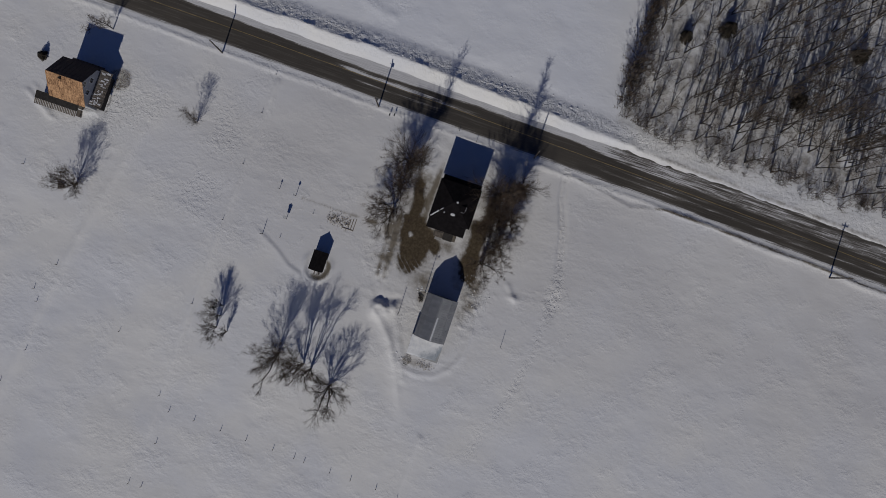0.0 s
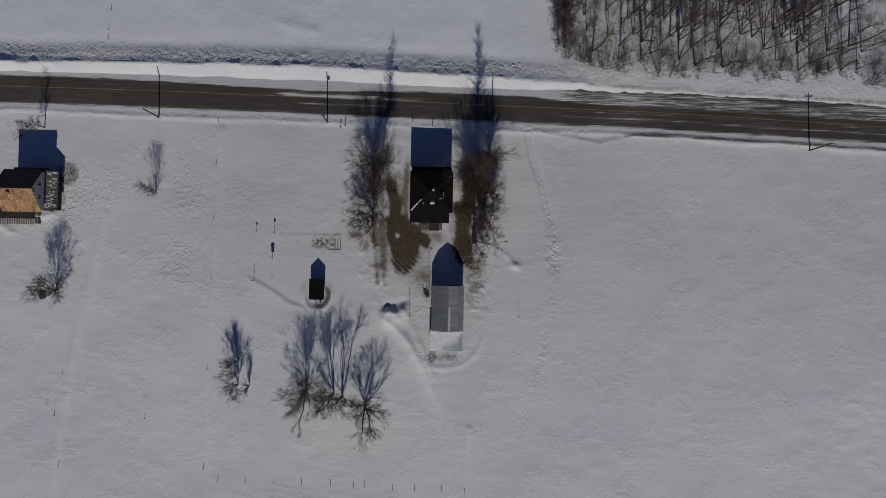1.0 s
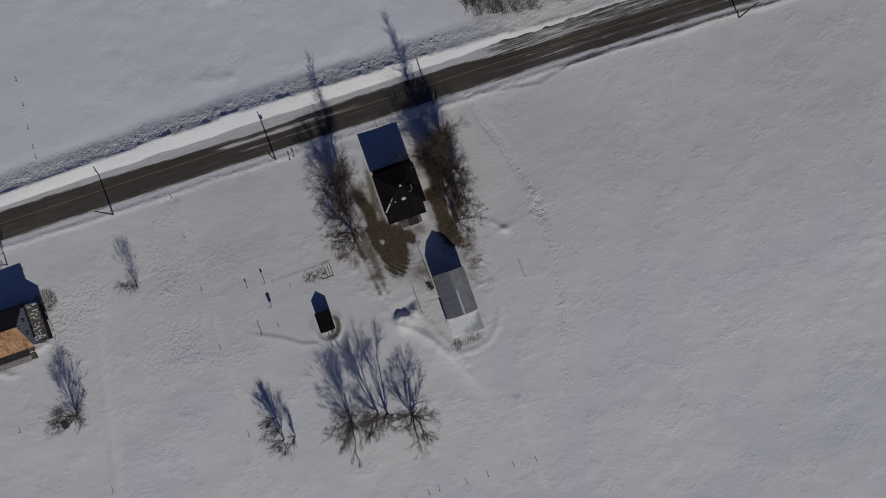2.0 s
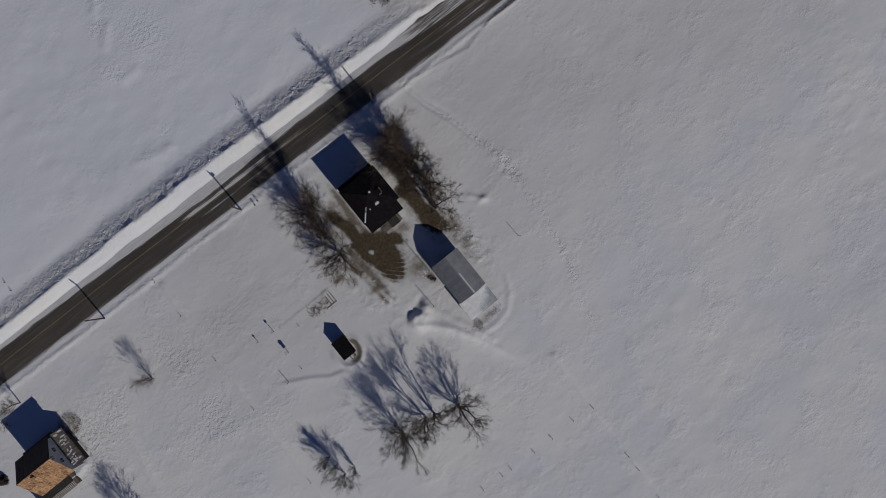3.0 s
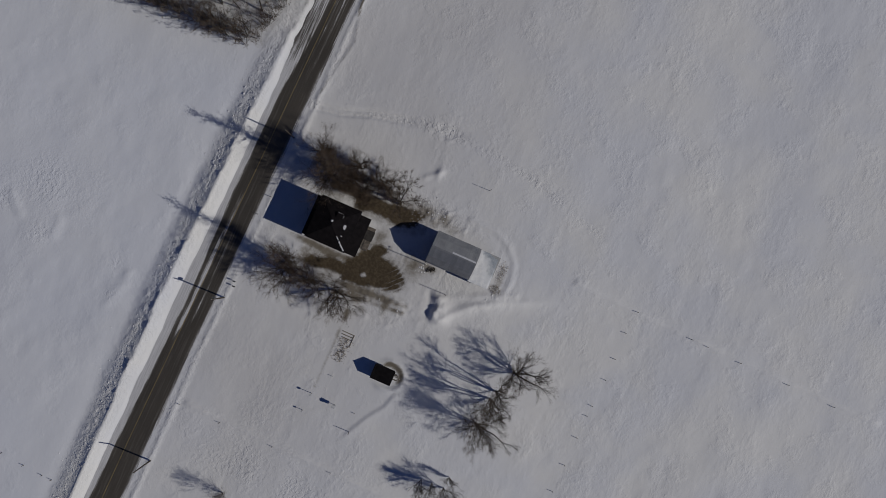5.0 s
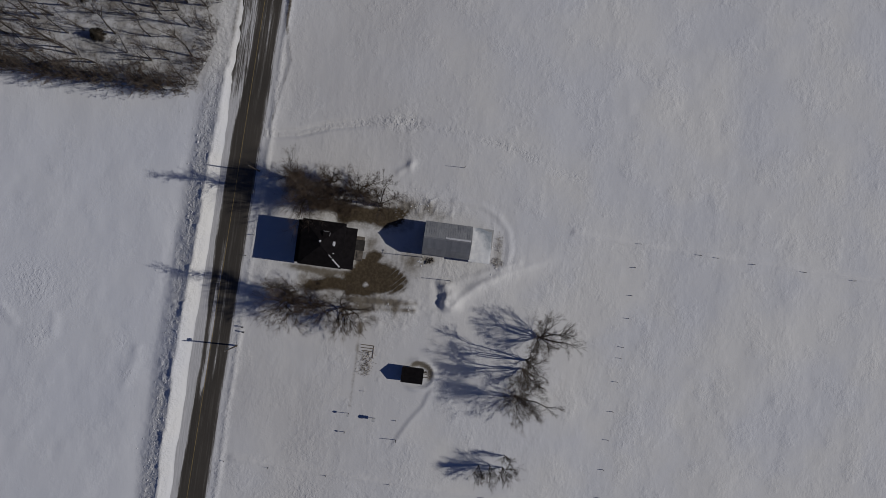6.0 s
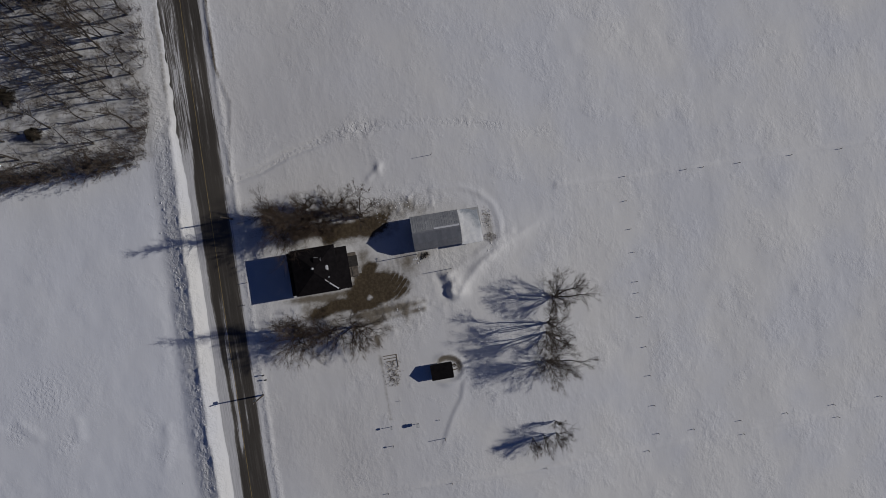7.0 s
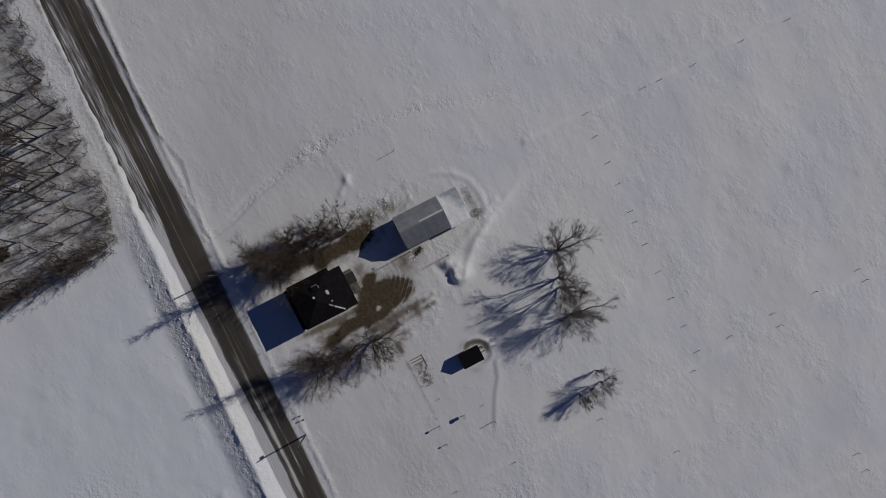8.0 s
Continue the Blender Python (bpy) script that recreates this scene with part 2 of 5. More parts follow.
# ---------------------------------------------------------------- mesh helpers
def mesh_object(name, verts, faces, mat, parent=None, label="", smooth=False):
    me = bpy.data.meshes.new(name)
    me.from_pydata([tuple(v) for v in verts], [], [tuple(f) for f in faces])
    if mat:
        me.materials.append(mat)
    if smooth:
        me.polygons.foreach_set("use_smooth", [True] * len(me.polygons))
    me.update()
    ob = new(name, me)
    ob.parent = parent
    return tagged(ob, label)


def part(name, bm, mat, parent=None, label=""):
    """Links a bmesh as one mesh object under its thing."""
    bmesh.ops.recalc_face_normals(bm, faces=bm.faces)
    me = bpy.data.meshes.new(name)
    bm.to_mesh(me)
    bm.free()
    me.materials.append(mat)
    ob = new(name, me)
    ob.parent = parent
    return tagged(ob, label)


def thing(name, label, category, x=0.0, y=0.0, z=0.0, turn=0.0, group="", kind=""):
    ob = new(name)
    ob.empty_display_size = 0.2
    ob.matrix_basis = pose(x, y, z, 0, 0, turn)
    return tagged(ob, label, category, group, kind)


def box(x0, y0, z0, x1, y1, z1, bevel=0.0, bm=None):
    bm = bm or bmesh.new()
    made = bmesh.ops.create_cube(bm, size=1.0)["verts"]
    for v in made:
        v.co = Vector(((x0 + x1) / 2 + v.co.x * (x1 - x0), (y0 + y1) / 2 + v.co.y * (y1 - y0), (z0 + z1) / 2 + v.co.z * (z1 - z0)))
    if bevel:
        edges = list({e for v in made for e in v.link_edges})
        bmesh.ops.bevel(bm, geom=edges, offset=bevel, segments=1, affect="EDGES")
    return bm


def rod(p, q, r0, r1, sides=8, bm=None):
    """A tapered rod from p to q."""
    bm = bm or bmesh.new()
    p, q = Vector(p), Vector(q)
    turn = (q - p).to_track_quat("Z", "Y").to_matrix().to_4x4()
    m = Matrix.Translation((p + q) / 2) @ turn
    bmesh.ops.create_cone(bm, cap_ends=True, segments=sides, radius1=r0, radius2=r1, depth=(q - p).length, matrix=m)
    return bm


def slab(corners, thick, bm=None):
    """A plate on four or more corner points of its upper face, with its thickness downwards."""
    bm = bm or bmesh.new()
    up = [bm.verts.new(c) for c in corners]
    f = bm.faces.new(up)
    f.normal_update()
    n = f.normal if f.normal.z > 0 else -f.normal
    down = [bm.verts.new(v.co - n * thick) for v in up]
    bm.faces.new(down[::-1])
    k = len(up)
    for i in range(k):
        bm.faces.new((up[i], down[i], down[(i + 1) % k], up[(i + 1) % k]))
    return bm


def extrude_profile(points, x0, x1, bm=None):
    """A solid with a (y, z) outline, from x0 to x1."""
    bm = bm or bmesh.new()
    a = [bm.verts.new((x0, y, z)) for y, z in points]
    b = [bm.verts.new((x1, y, z)) for y, z in points]
    bm.faces.new(a)
    bm.faces.new(b[::-1])
    k = len(points)
    for i in range(k):
        bm.faces.new((a[i], a[(i + 1) % k], b[(i + 1) % k], b[i]))
    return bm


# ---------------------------------------------------------------- relief of the ground
def hashed(ix, iy, seed):
    h = (ix.astype(np.int64) * 374761393 + iy.astype(np.int64) * 668265263 + seed * 982451653) & 0x7FFFFFFF
    h = ((h ^ (h >> 13)) * 1274126177) & 0x7FFFFFFF
    return ((h ^ (h >> 16)) & 0xFFFF) / 65535.0


def value_noise(x, y, seed=0):
    ix, iy = np.floor(x), np.floor(y)
    fx, fy = x - ix, y - iy
    fx, fy = fx * fx * (3 - 2 * fx), fy * fy * (3 - 2 * fy)
    a, b = hashed(ix, iy, seed), hashed(ix + 1, iy, seed)
    c, d = hashed(ix, iy + 1, seed), hashed(ix + 1, iy + 1, seed)
    return (a * (1 - fx) + b * fx) * (1 - fy) + (c * (1 - fx) + d * fx) * fy


def fbm(x, y, octaves=4, seed=0):
    out, amp, tot = 0.0, 1.0, 0.0
    for k in range(octaves):
        out = out + amp * value_noise(x * 2**k, y * 2**k, seed + k)
        tot += amp
        amp *= 0.5
    return out / tot - 0.5


def near_line(x, y, points):
    """The distance to a run of points."""
    best = np.full(np.shape(x), 1e9)
    for (ax, ay), (bx, by) in zip(points, points[1:]):
        dx, dy = bx - ax, by - ay
        t = np.clip(((x - ax) * dx + (y - ay) * dy) / (dx * dx + dy * dy), 0, 1)
        best = np.minimum(best, np.hypot(x - ax - t * dx, y - ay - t * dy))
    return best


def bump_of(d, width):
    return np.exp(-((d / width) ** 2))


def ease(v, lo, hi):
    t = np.clip((v - lo) / (hi - lo), 0, 1)
    return t * t * (3 - 2 * t)


def road_x(y):
    """The road's middle line."""
    return np.interp(y, (-3000, -150, -90, -59, -25, 16, 45, 64, 94, 150, 3000), (-80, -46.4, -45.9, -45.7, -45.05, -44.25, -43.7, -43.05, -41.85, -39, 150))


DRIVE = (((-27.5, -9.8), (-18, -9.6), 1.7, 1.0), ((-18, -9.4), (-12.5, -7.2), 2.8, 1.0), ((-15.5, -7.0), (-10.8, -7.0), 3.1, 1.0), ((-17.6, -7.8), (-14.6, -2.6), 1.7, 1.0), ((-22, 5.2), (-10.5, 5.6), 2.2, 0.95), ((-15, 6.2), (-10, 6.6), 2.0, 0.85), ((-30, 9.6), (-16, 9.0), 2.0, 0.6), ((-28, 5.9), (-18, 5.6), 1.6, 0.8))
PACED = [(-39.1, 19.4), (-33.3, 20.5), (-27.5, 22.7), (-20.5, 24.3), (-15.9, 25.2), (-11.2, 25.6), (-6.6, 25.1), (-2, 25), (5, 24.2), (11.9, 22.5), (18.8, 20.6), (26.9, 18.5)]
BARN_RING = [(0.2, 10.7), (6, 10.7), (10, 8.6), (12.3, 5.9), (13.1, 2.4), (12.7, -1), (11.5, -2.4)]
PLOUGHED = [(2.6, -11.6), (3.8, -9.5), (7.7, -5.7), (13.5, -2.3), (20.6, 0.7), (28.0, 3.0)]
PLOUGHED_EDGE = [(2.4, -6.2), (5.5, -4.6), (10.0, -2.4), (15.0, -0.3)]
FENCE_X, FENCE_Y, FENCE_Z = [(-38, -47.6), (14, -49.2), (95, -47.6)], [(26, 7.6), (42, 7.0), (95, 6.0)], [(-19, -72.2), (10, -78.0), (42, -82.0), (70, -84.0)]
VERGE_Y, VERGE = (18, 20, 29, 35, 38, 43, 60), (4.6, 4.7, 5.9, 6.9, 6.2, 4.9, 4.7)
HEAP_Y, HEAP_X = (-12.5, -10.6, -8.2, -6.4, -4.5), (1.7, 1.3, 1.15, 0.3, -0.6)
CARVED = ([(-98.0, -18.4), (-93.0, -23.2)], [(-89.0, -22.6), (-85.5, -25.8)], [(-77.4, -27.0), (-78.0, -23.2)], [(-61.8, -36.0), (-60.2, -28.0)])
SCOURED = ((-80.1, -27.6, 2.6), (-90.5, -24.5, 2.4), (-63.4, -27.0, 2.0), (-61.5, -33.5, 1.6), (-83.0, -17.0, 5.5), (-95.0, -20.5, 2.2))


def bare_mask(x, y):
    u = x + 4.0 * fbm(x / 4.5, y / 4.5, 5, 201)
    v = y + 2.4 * fbm(x / 4.5, y / 4.5, 5, 211)
    out = np.zeros(np.shape(x))
    for a, b, r, full in DRIVE:
        d = near_line(u, v, [a, b])
        out = np.maximum(out, full * (1 - ease(d, r - 1.5, r + 1.0)))
    turn = np.hypot(x + 15.0, y + 2.0)
    arcs = ease(np.sin(turn * 6.6 + 3.0 * fbm(x / 3, y / 3, 2, 221)), 0.1, 0.9) * ease(turn, 3.8, 5.6) * ease(x, -13.5, -10.0)
    out = out * (1 - 0.38 * arcs)
    heap = np.exp(-(((x + 15.65) / 0.75) ** 2 + ((y + 8.8) / 0.6) ** 2))
    return out * (1 - 0.75 * heap)


def relief(x, y, fine=True):
    """Height of the snow, with banks, tracks and drifts."""
    z = 0.7 * fbm(x / 34, y / 34, 3, 11) + 0.40 * fbm(x / 9, y / 14, 3, 23)
    if fine:
        z = z + 0.12 * fbm(x / 2.0, y / 3.6, 3, 31) * (0.3 + 1.4 * ease(fbm(x / 22, y / 22, 3, 33), -0.05, 0.2))
    calm = bump_of(np.hypot((x + 10) / 60, (y + 5) / 60), 1.0)
    z = z * (1 - 0.5 * calm)
    off = x - road_x(y)
    # flat bed of the road
    bed = ease(off, -9.5, -6.5) * (1 - ease(off, 3.6, 7.5))
    z = z * (1 - bed)
    # ploughed bank on the far side, with clods behind it
    tall = np.interp(y, (-200, 5, 28, 40, 60, 120), (2.0, 1.9, 1.05, 0.35, 0.14, 0.12)) * (1 + 0.45 * fbm(x / 9, y / 9, 2, 41) + 0.9 * ease(y, 22, 34) * fbm(x / 2.2, y / 2.2, 3, 42))
    wide = np.interp(y, (-200, -95, -40, 5, 40, 120), (5.4, 5.5, 6.8, 6.6, 5.5, 5.4)) + 0.7 * fbm(y / 6, y * 0, 2, 43) + 0.5 * ease(y, 22, 34) * fbm(y / 2.4, y * 0 + 3, 3, 44)
    run = np.interp(y, (-200, -95, -40, 10, 30, 120), (2.4, 2.4, 2.9, 2.6, 1.3, 1.0))
    rise = np.clip((-off - (wide - run)) / run, 0, 1)
    back = 0.24 * bump_of(off + wide, 0.9) + 0.55 * ease(off, -wide - 5.0, -wide + 0.3)
    z = z + tall * np.where(off > -wide, rise, back)
    face = ease(off, -wide - 0.8, -wide + 0.3) * (1 - ease(off, -5.2, -3.9))
    z = z + face * (0.16 * fbm(x / 0.9, y / 2.4, 3, 46) + 0.4 * ease(y, 14, 24) * (1 - 0.8 * ease(y, 36, 48)) * fbm(x / 3.2, y / 0.9, 3, 47))
    z = z - 0.12 * np.interp(y, (-200, 15, 30), (1, 1, 0)) * bump_of(off + wide + 4.6, 1.6)
    clod = ease(fbm(x / 1.1, y / 0.9, 3, 57), 0.04, 0.25) * bump_of(off + wide + 1.8, 2.2)
    z = z + 0.22 * clod * np.interp(y, (-200, 25, 45), (1, 1, 0.3))
    # low ridge along the near side
    z = z + 0.22 * bump_of(off - 5.0 - 1.2 * fbm(y / 11, y * 0, 2, 61), 0.45) * (1 + 1.2 * fbm(x / 2, y / 2, 2, 62))
    verge = off - np.interp(y, VERGE_Y, VERGE) + 0.35 * fbm(x / 2, y / 2, 3, 331)
    z = z + 0.22 * ease(y, 18, 24) * np.where(verge > 0, np.exp(-verge / 1.6), np.exp(-((verge / 0.4) ** 2)))
    # asphalt lies open
    open_way = ease(off + 0.5 * fbm(x / 1.5, y / 4.0, 3, 64), -4.3, -3.7) * (1 - ease(off + 0.5 * fbm(x / 1.2, y / 3.0, 3, 63), 2.9, 3.6))
    z = z * (1 - open_way) - 0.10 * open_way
    left_way = ease(off, -5.6, -4.8) * (1 - ease(off, -4.3, -3.7))
    z = z - 0.10 * left_way * np.interp(y, (-200, 22, 32, 200), (0.0, 0.0, 1, 1))
    # yard: thawed ground and scattered lumps
    bare = bare_mask(x, y)
    z = z - 0.15 * bare
    swing = np.hypot(x + 19.0, y + 3.5) + 0.25 * fbm(x / 4, y / 4, 2, 72)
    z = z + 0.07 * np.sin(swing * 6.2) * bump_of(np.hypot((x + 9.8) / 2.0, (y + 2.6) / 3.6), 1)
    lump = ease(fbm(x / 1.1, y / 1.1, 3, 71), 0.05, 0.3)
    z = z + 0.18 * bump_of(near_line(x, y, [(-20, -12.4), (-6, -11.6)]), 0.5) + 0.14 * bump_of(near_line(x, y, [(-20, -14.0), (-6, -13.2)]), 0.5)
    yard = bump_of(np.hypot((x + 6) / 8, (y - 9) / 3.2), 1) + 0.8 * bump_of(np.hypot((x + 10) / 8, (y + 13) / 4), 1)
    z = z + 0.45 * lump * np.clip(yard, 0, 1)
    # footprints and a dug patch
    d = near_line(x, y, PACED)
    z = z - 0.07 * bump_of(d, 0.9)
    z = z + (1.3 * fbm(x / 2.6, y / 2.2, 2, 83)) * bump_of(np.hypot((x + 12.5) / 4.6, (y - 25.3) / 2.0), 1)
    lanes = np.abs(d) - 0.5
    z = z - 0.36 * bump_of(lanes, 0.3) * (1 - ease(x, -22, -16))
    # ridges thrown up beyond the porch
    z = z + 0.4 * bump_of(near_line(x, y, [(-18.5, -99.4), (-14.4, -92.5)]), 0.5) + 0.3 * bump_of(near_line(x, y, [(-20.0, -98.2), (-15.6, -93.6)]), 0.4)
    z = z + 0.45 * bump_of(near_line(x, y, [(-18.2, -88.2), (-17.9, -85.9), (-18.8, -83.2)]), 0.5)
    # hollows blown round the barn, the shed and the houses
    d = near_line(x, y, BARN_RING)
    z = z + 0.22 * bump_of(d, 0.6) - 0.12 * bump_of(d, 1.8)
    d = np.abs(np.hypot((x + 2.6) / 1.25, y + 25.9) - 2.9)
    east = ease(x, -5.5, -2.5)
    z = z + 0.42 * bump_of(d, 0.45) * east
    side = x - np.interp(y, (-46, -40.1, -35.5, -32.1, -28.0), (-7.8, -5.2, -2.8, -0.4, 0.9))
    along = ease(y, -44, -38) * (1 - ease(y, -29.5, -27.5))
    z = z + 0.26 * along * np.where(side > 0, np.exp(-np.abs(side) / 2.2), np.exp(-((side / 0.45) ** 2)))
    # heap and cut where the yard is ploughed out
    w = x - np.interp(y, HEAP_Y, HEAP_X) + 1.1 * fbm(x / 1.6, y / 1.6, 4, 95)
    ends = 1 - ease(np.abs(y + 8.9), 1.8, 3.6)
    z = z + ends * np.where(w > 0, 0.95 * (1 - ease(w, -0.4, 4.4)), 0.95 * (1 - ease(-w, -0.2, 2.0)) - 0.15 * bump_of(w + 1.7, 0.9)) * (1 + 1.7 * fbm(x / 1.3, y / 1.3, 4, 91))
    lane = near_line(x + 0.5 * fbm(x / 3, y / 3, 2, 96), y + 0.5 * fbm(x / 3, y / 3, 2, 97), PLOUGHED)
    z = z + (0.36 * bump_of(lane, 1.4) + 0.30 * bump_of(lane, 0.55)) * (1 - ease(x, 8, 25)) * (1 + 0.8 * fbm(x / 3, y / 3, 3, 98))
    z = z + 0.2 * bump_of(near_line(x, y, PLOUGHED_EDGE), 0.7) * (1 + fbm(x / 2, y / 2, 3, 99))
    z = z + 0.25 * bump_of(near_line(x, y, [(-12, 15.0), (-9, 17.5)]), 0.5) + 0.45 * bump_of(np.hypot((x + 9.6) / 0.6, (y - 17.0) / 1.3), 1)
    # wind-carved drifts in the field across the road
    for way in CARVED:
        z = z + 0.22 * bump_of(near_line(x + 0.8 * fbm(x / 4, y / 4, 2, 501), y, way), 0.8) * (1 + fbm(x / 3, y / 3, 2, 502))
    # snow drifted along the fence lines
    for run in (FENCE_X, FENCE_Y, FENCE_Z):
        z = z + 0.26 * bump_of(near_line(x, y, run), 0.6) * (1 + fbm(x / 6, y / 6, 2, 77))
    return z


def trodden_mask(x, y):
    """Where the snow is broken up by feet, shovels and the plough."""
    out = bump_of(near_line(x + 0.8 * fbm(x / 5, y / 5, 2, 303), y + 0.8 * fbm(x / 5, y / 5, 2, 304), PACED), 1.0) * (0.30 + 0.6 * fbm(x / 3, y / 3, 2, 301))
    out = out + 0.4 * bump_of(np.hypot((x + 12.5) / 4.8, (y - 25.3) / 2.1), 1)
    out = out + 0.45 * bump_of(np.hypot((x + 8) / 9, (y - 9) / 3.2), 1) + 0.3 * bump_of(np.hypot((x + 10) / 8, (y + 14) / 4.5), 1)
    out = out + 0.15 * bump_of(np.hypot((x - 2) / 5, (y + 4) / 4), 1)
    off = x - road_x(y)
    out = out + np.interp(y, (-200, 20, 45), (0.6, 0.6, 0.3)) * bump_of(off + 8.2, 1.7) + 0.22 * bump_of(off + 5.6, 1.2) + 0.3 * bump_of(off - 5, 1.0)
    out = out + 0.5 * bump_of(np.hypot((x + 23) / 8, (y + 85) / 9), 1)
    out = out + 0.17 * bump_of(np.hypot((x + 16) / 22, (y + 60) / 20), 1) * (0.5 + 2.0 * ease(fbm(x / 8, y / 8, 3, 361), -0.1, 0.25))
    for a, b, r in SCOURED:
        out = out + 0.36 * bump_of(np.hypot(x - a, y - b) + 2.0 * fbm(x / 3, y / 3, 2, 511), r)
    return np.clip(out, 0, 1.3)


def packed_sunlit_mask(x, y):
    """Pale bands of firm snow along the fence lines; on the ploughed way, sunlit brightness put into colour."""
    out = 0 * x
    for run in (FENCE_X, FENCE_Y, FENCE_Z):
        out = out + 0.6 * bump_of(near_line(x, y, run), 0.9) * (0.7 + fbm(x / 7, y / 7, 2, 351))
    return np.clip(out + 0.95 * bump_of(near_line(x, y, PLOUGHED), 2.4) * (1 - 0.7 * ease(x, 12, 27)), 0, 1)


def dull_mask(x, y):
    """Soot and blown road dust that dulls the snow on the lee side of the road and round the yard."""
    off = x - road_x(y)
    out = ease(off, 2.5, 7.0) * (1 - ease(off + 10 * fbm(x / 25, y / 25, 3, 371), 24, 65)) * (0.35 + 0.65 * ease(y, -75, -35))
    out = out + 0.55 * bump_of(np.hypot((x + 4) / 15, (y + 4) / 13), 1)
    return np.clip(out * (0.75 + 0.8 * fbm(x / 12, y / 12, 4, 372)), 0, 1.1)


def dirt_shade_mask(x, y):
    n = fbm(x / 2.2, y / 2.2, 4, 101)
    out = 0.8 * bump_of(np.hypot((x + 8) / 9, (y - 8.0) / 3.0), 1) + 0.62 * bump_of(np.hypot((x + 12) / 8, (y + 11.5) / 3.0), 1) + 0.4 * bump_of(np.hypot((x + 7) / 4.5, (y + 4) / 3.0), 1) + 0.5 * bump_of(np.hypot((x + 26) / 9, (y + 13) / 3.5), 1) + 0.5 * bump_of(np.hypot((x + 8) / 4, (y + 2) / 4), 1)
    out = out + 0.75 * bump_of(np.hypot((x - 10.8) / 1.2, (y - 1.5) / 3.6), 1) + 0.75 * bump_of(np.hypot((x + 3.4) / 1.6, (y + 2.1) / 0.8), 1)
    out = out + 0.55 * bump_of(near_line(x, y, [(-15.5, -17), (-15.5, -34)]), 0.5)
    out = out + 0.5 * bump_of(near_line(x, y, [(-20, -12.4), (-5, -11.4)]), 0.5) + 0.5 * bump_of(near_line(x, y, [(-20, -14.0), (-5, -12.9)]), 0.5) + 0.46 * ease(fbm(x / 3, y / 2, 3, 341), -0.05, 0.25) * bump_of(np.hypot((x + 12) / 10, (y + 16) / 5), 1)
    ring = np.hypot((x + 2.4) / 1.2, y + 25.6)
    out = out + 1.5 * bump_of(ring - 2.1, 0.6) * ease(x, -5, -3) * ease(y, -28, -25)
    off = x - road_x(y)
    out = out + 0.3 * bump_of(off - 3.9, 0.7) + 0.3 * bump_of(off - 5.0, 0.35)
    # northern verge line: exposed earth and the low ridge's shadow in one colour
    out = out + np.interp(y, (-200, 18, 24, 38, 46, 110), (0, 0, 0.55, 0.55, 0.9, 0.9)) * bump_of(off - np.interp(y, VERGE_Y, VERGE) + 0.35 * fbm(x / 2, y / 2, 3, 331), 0.27)
    out = out + np.interp(y, (-200, 22, 40, 110), (0, 0, 0.6, 0.7)) * bump_of(off + 5.6, 0.7)
    out = out + 0.6 * bump_of(np.hypot((x + 29) / 6, (y + 6.9) / 0.7), 1) + 1.2 * bump_of(np.hypot((x + 23) / 7, (y + 7.3) / 1.1), 1) + 0.7 * bump_of(np.hypot((x + 15.5) / 2.2, (y + 0.5) / 4.5), 1) + 0.5 * bump_of(np.hypot((x + 24) / 9, (y - 5.0) / 1.6), 1)
    # woods floor: leaf litter, plus the twigs' shade painted as darker ground
    wood = ease(-x, 50, 56) * ease(y, 24, 27) * (1 - ease(-x, 140, 170)) * (1 - ease(y, 130, 150))
    out = out + 0.62 * wood
    for a, b, r, full in DRIVE:
        out = np.maximum(out, 0.62 * full * (1 - ease(near_line(x, y, [a, b]), r, r + 3.0)))
    return np.clip(out * (0.9 + 0.9 * n), 0, 1)


def grid_object(name, xs, ys, height, mat):
    X, Y = np.meshgrid(xs, ys)
    Z = height(X, Y)
    nx, ny = len(xs), len(ys)
    co = np.stack([X, Y, Z], -1).reshape(-1, 3)
    i = np.arange(nx * ny).reshape(ny, nx)
    quads = np.stack([i[:-1, :-1], i[:-1, 1:], i[1:, 1:], i[1:, :-1]], -1).reshape(-1, 4)
    me = bpy.data.meshes.new(name)
    me.vertices.add(len(co))
    me.vertices.foreach_set("co", co.astype(np.float32).ravel())
    me.loops.add(quads.size)
    me.loops.foreach_set("vertex_index", quads.astype(np.int32).ravel())
    me.polygons.add(len(quads))
    me.polygons.foreach_set("loop_start", np.arange(0, quads.size, 4, dtype=np.int32))
    me.polygons.foreach_set("use_smooth", np.ones(len(quads), dtype=bool))
    me.update(calc_edges=True)
    me.materials.append(mat)
    return new(name, me), X, Y


def add_attribute(ob, name, values):
    a = ob.data.attributes.new(name, "FLOAT", "POINT")
    a.data.foreach_set("value", np.asarray(values, dtype=np.float32).ravel())


def axis(lo, a, b, hi, d, wide):
    """Fine steps from a to b, wider ones to lo and hi, growing ones out to the horizon."""
    mid = np.concatenate([np.arange(lo, a, wide), np.arange(a, b, d), np.arange(b, hi + wide / 2, wide)])
    out, s, p = [], wide, 0.0
    while p < 2500:
        s *= 1.35
        p += s
        out.append(p)
    far = np.array(out)
    return np.concatenate([(mid[0] - far)[::-1], mid, mid[-1] + far])


ground, GX, GY = grid_object("ground", axis(-100, -58, 30, 106, 0.37, 0.75), axis(-115, -52, 36, 108, 0.40, 0.75), relief, SNOW)
tagged(ground, "wind-crusted white snow over flat fields and yard", "ground", kind="structure")
add_attribute(ground, "bare", bare_mask(GX, GY))
add_attribute(ground, "dirt_shade", dirt_shade_mask(GX, GY))
add_attribute(ground, "trodden", trodden_mask(GX, GY))
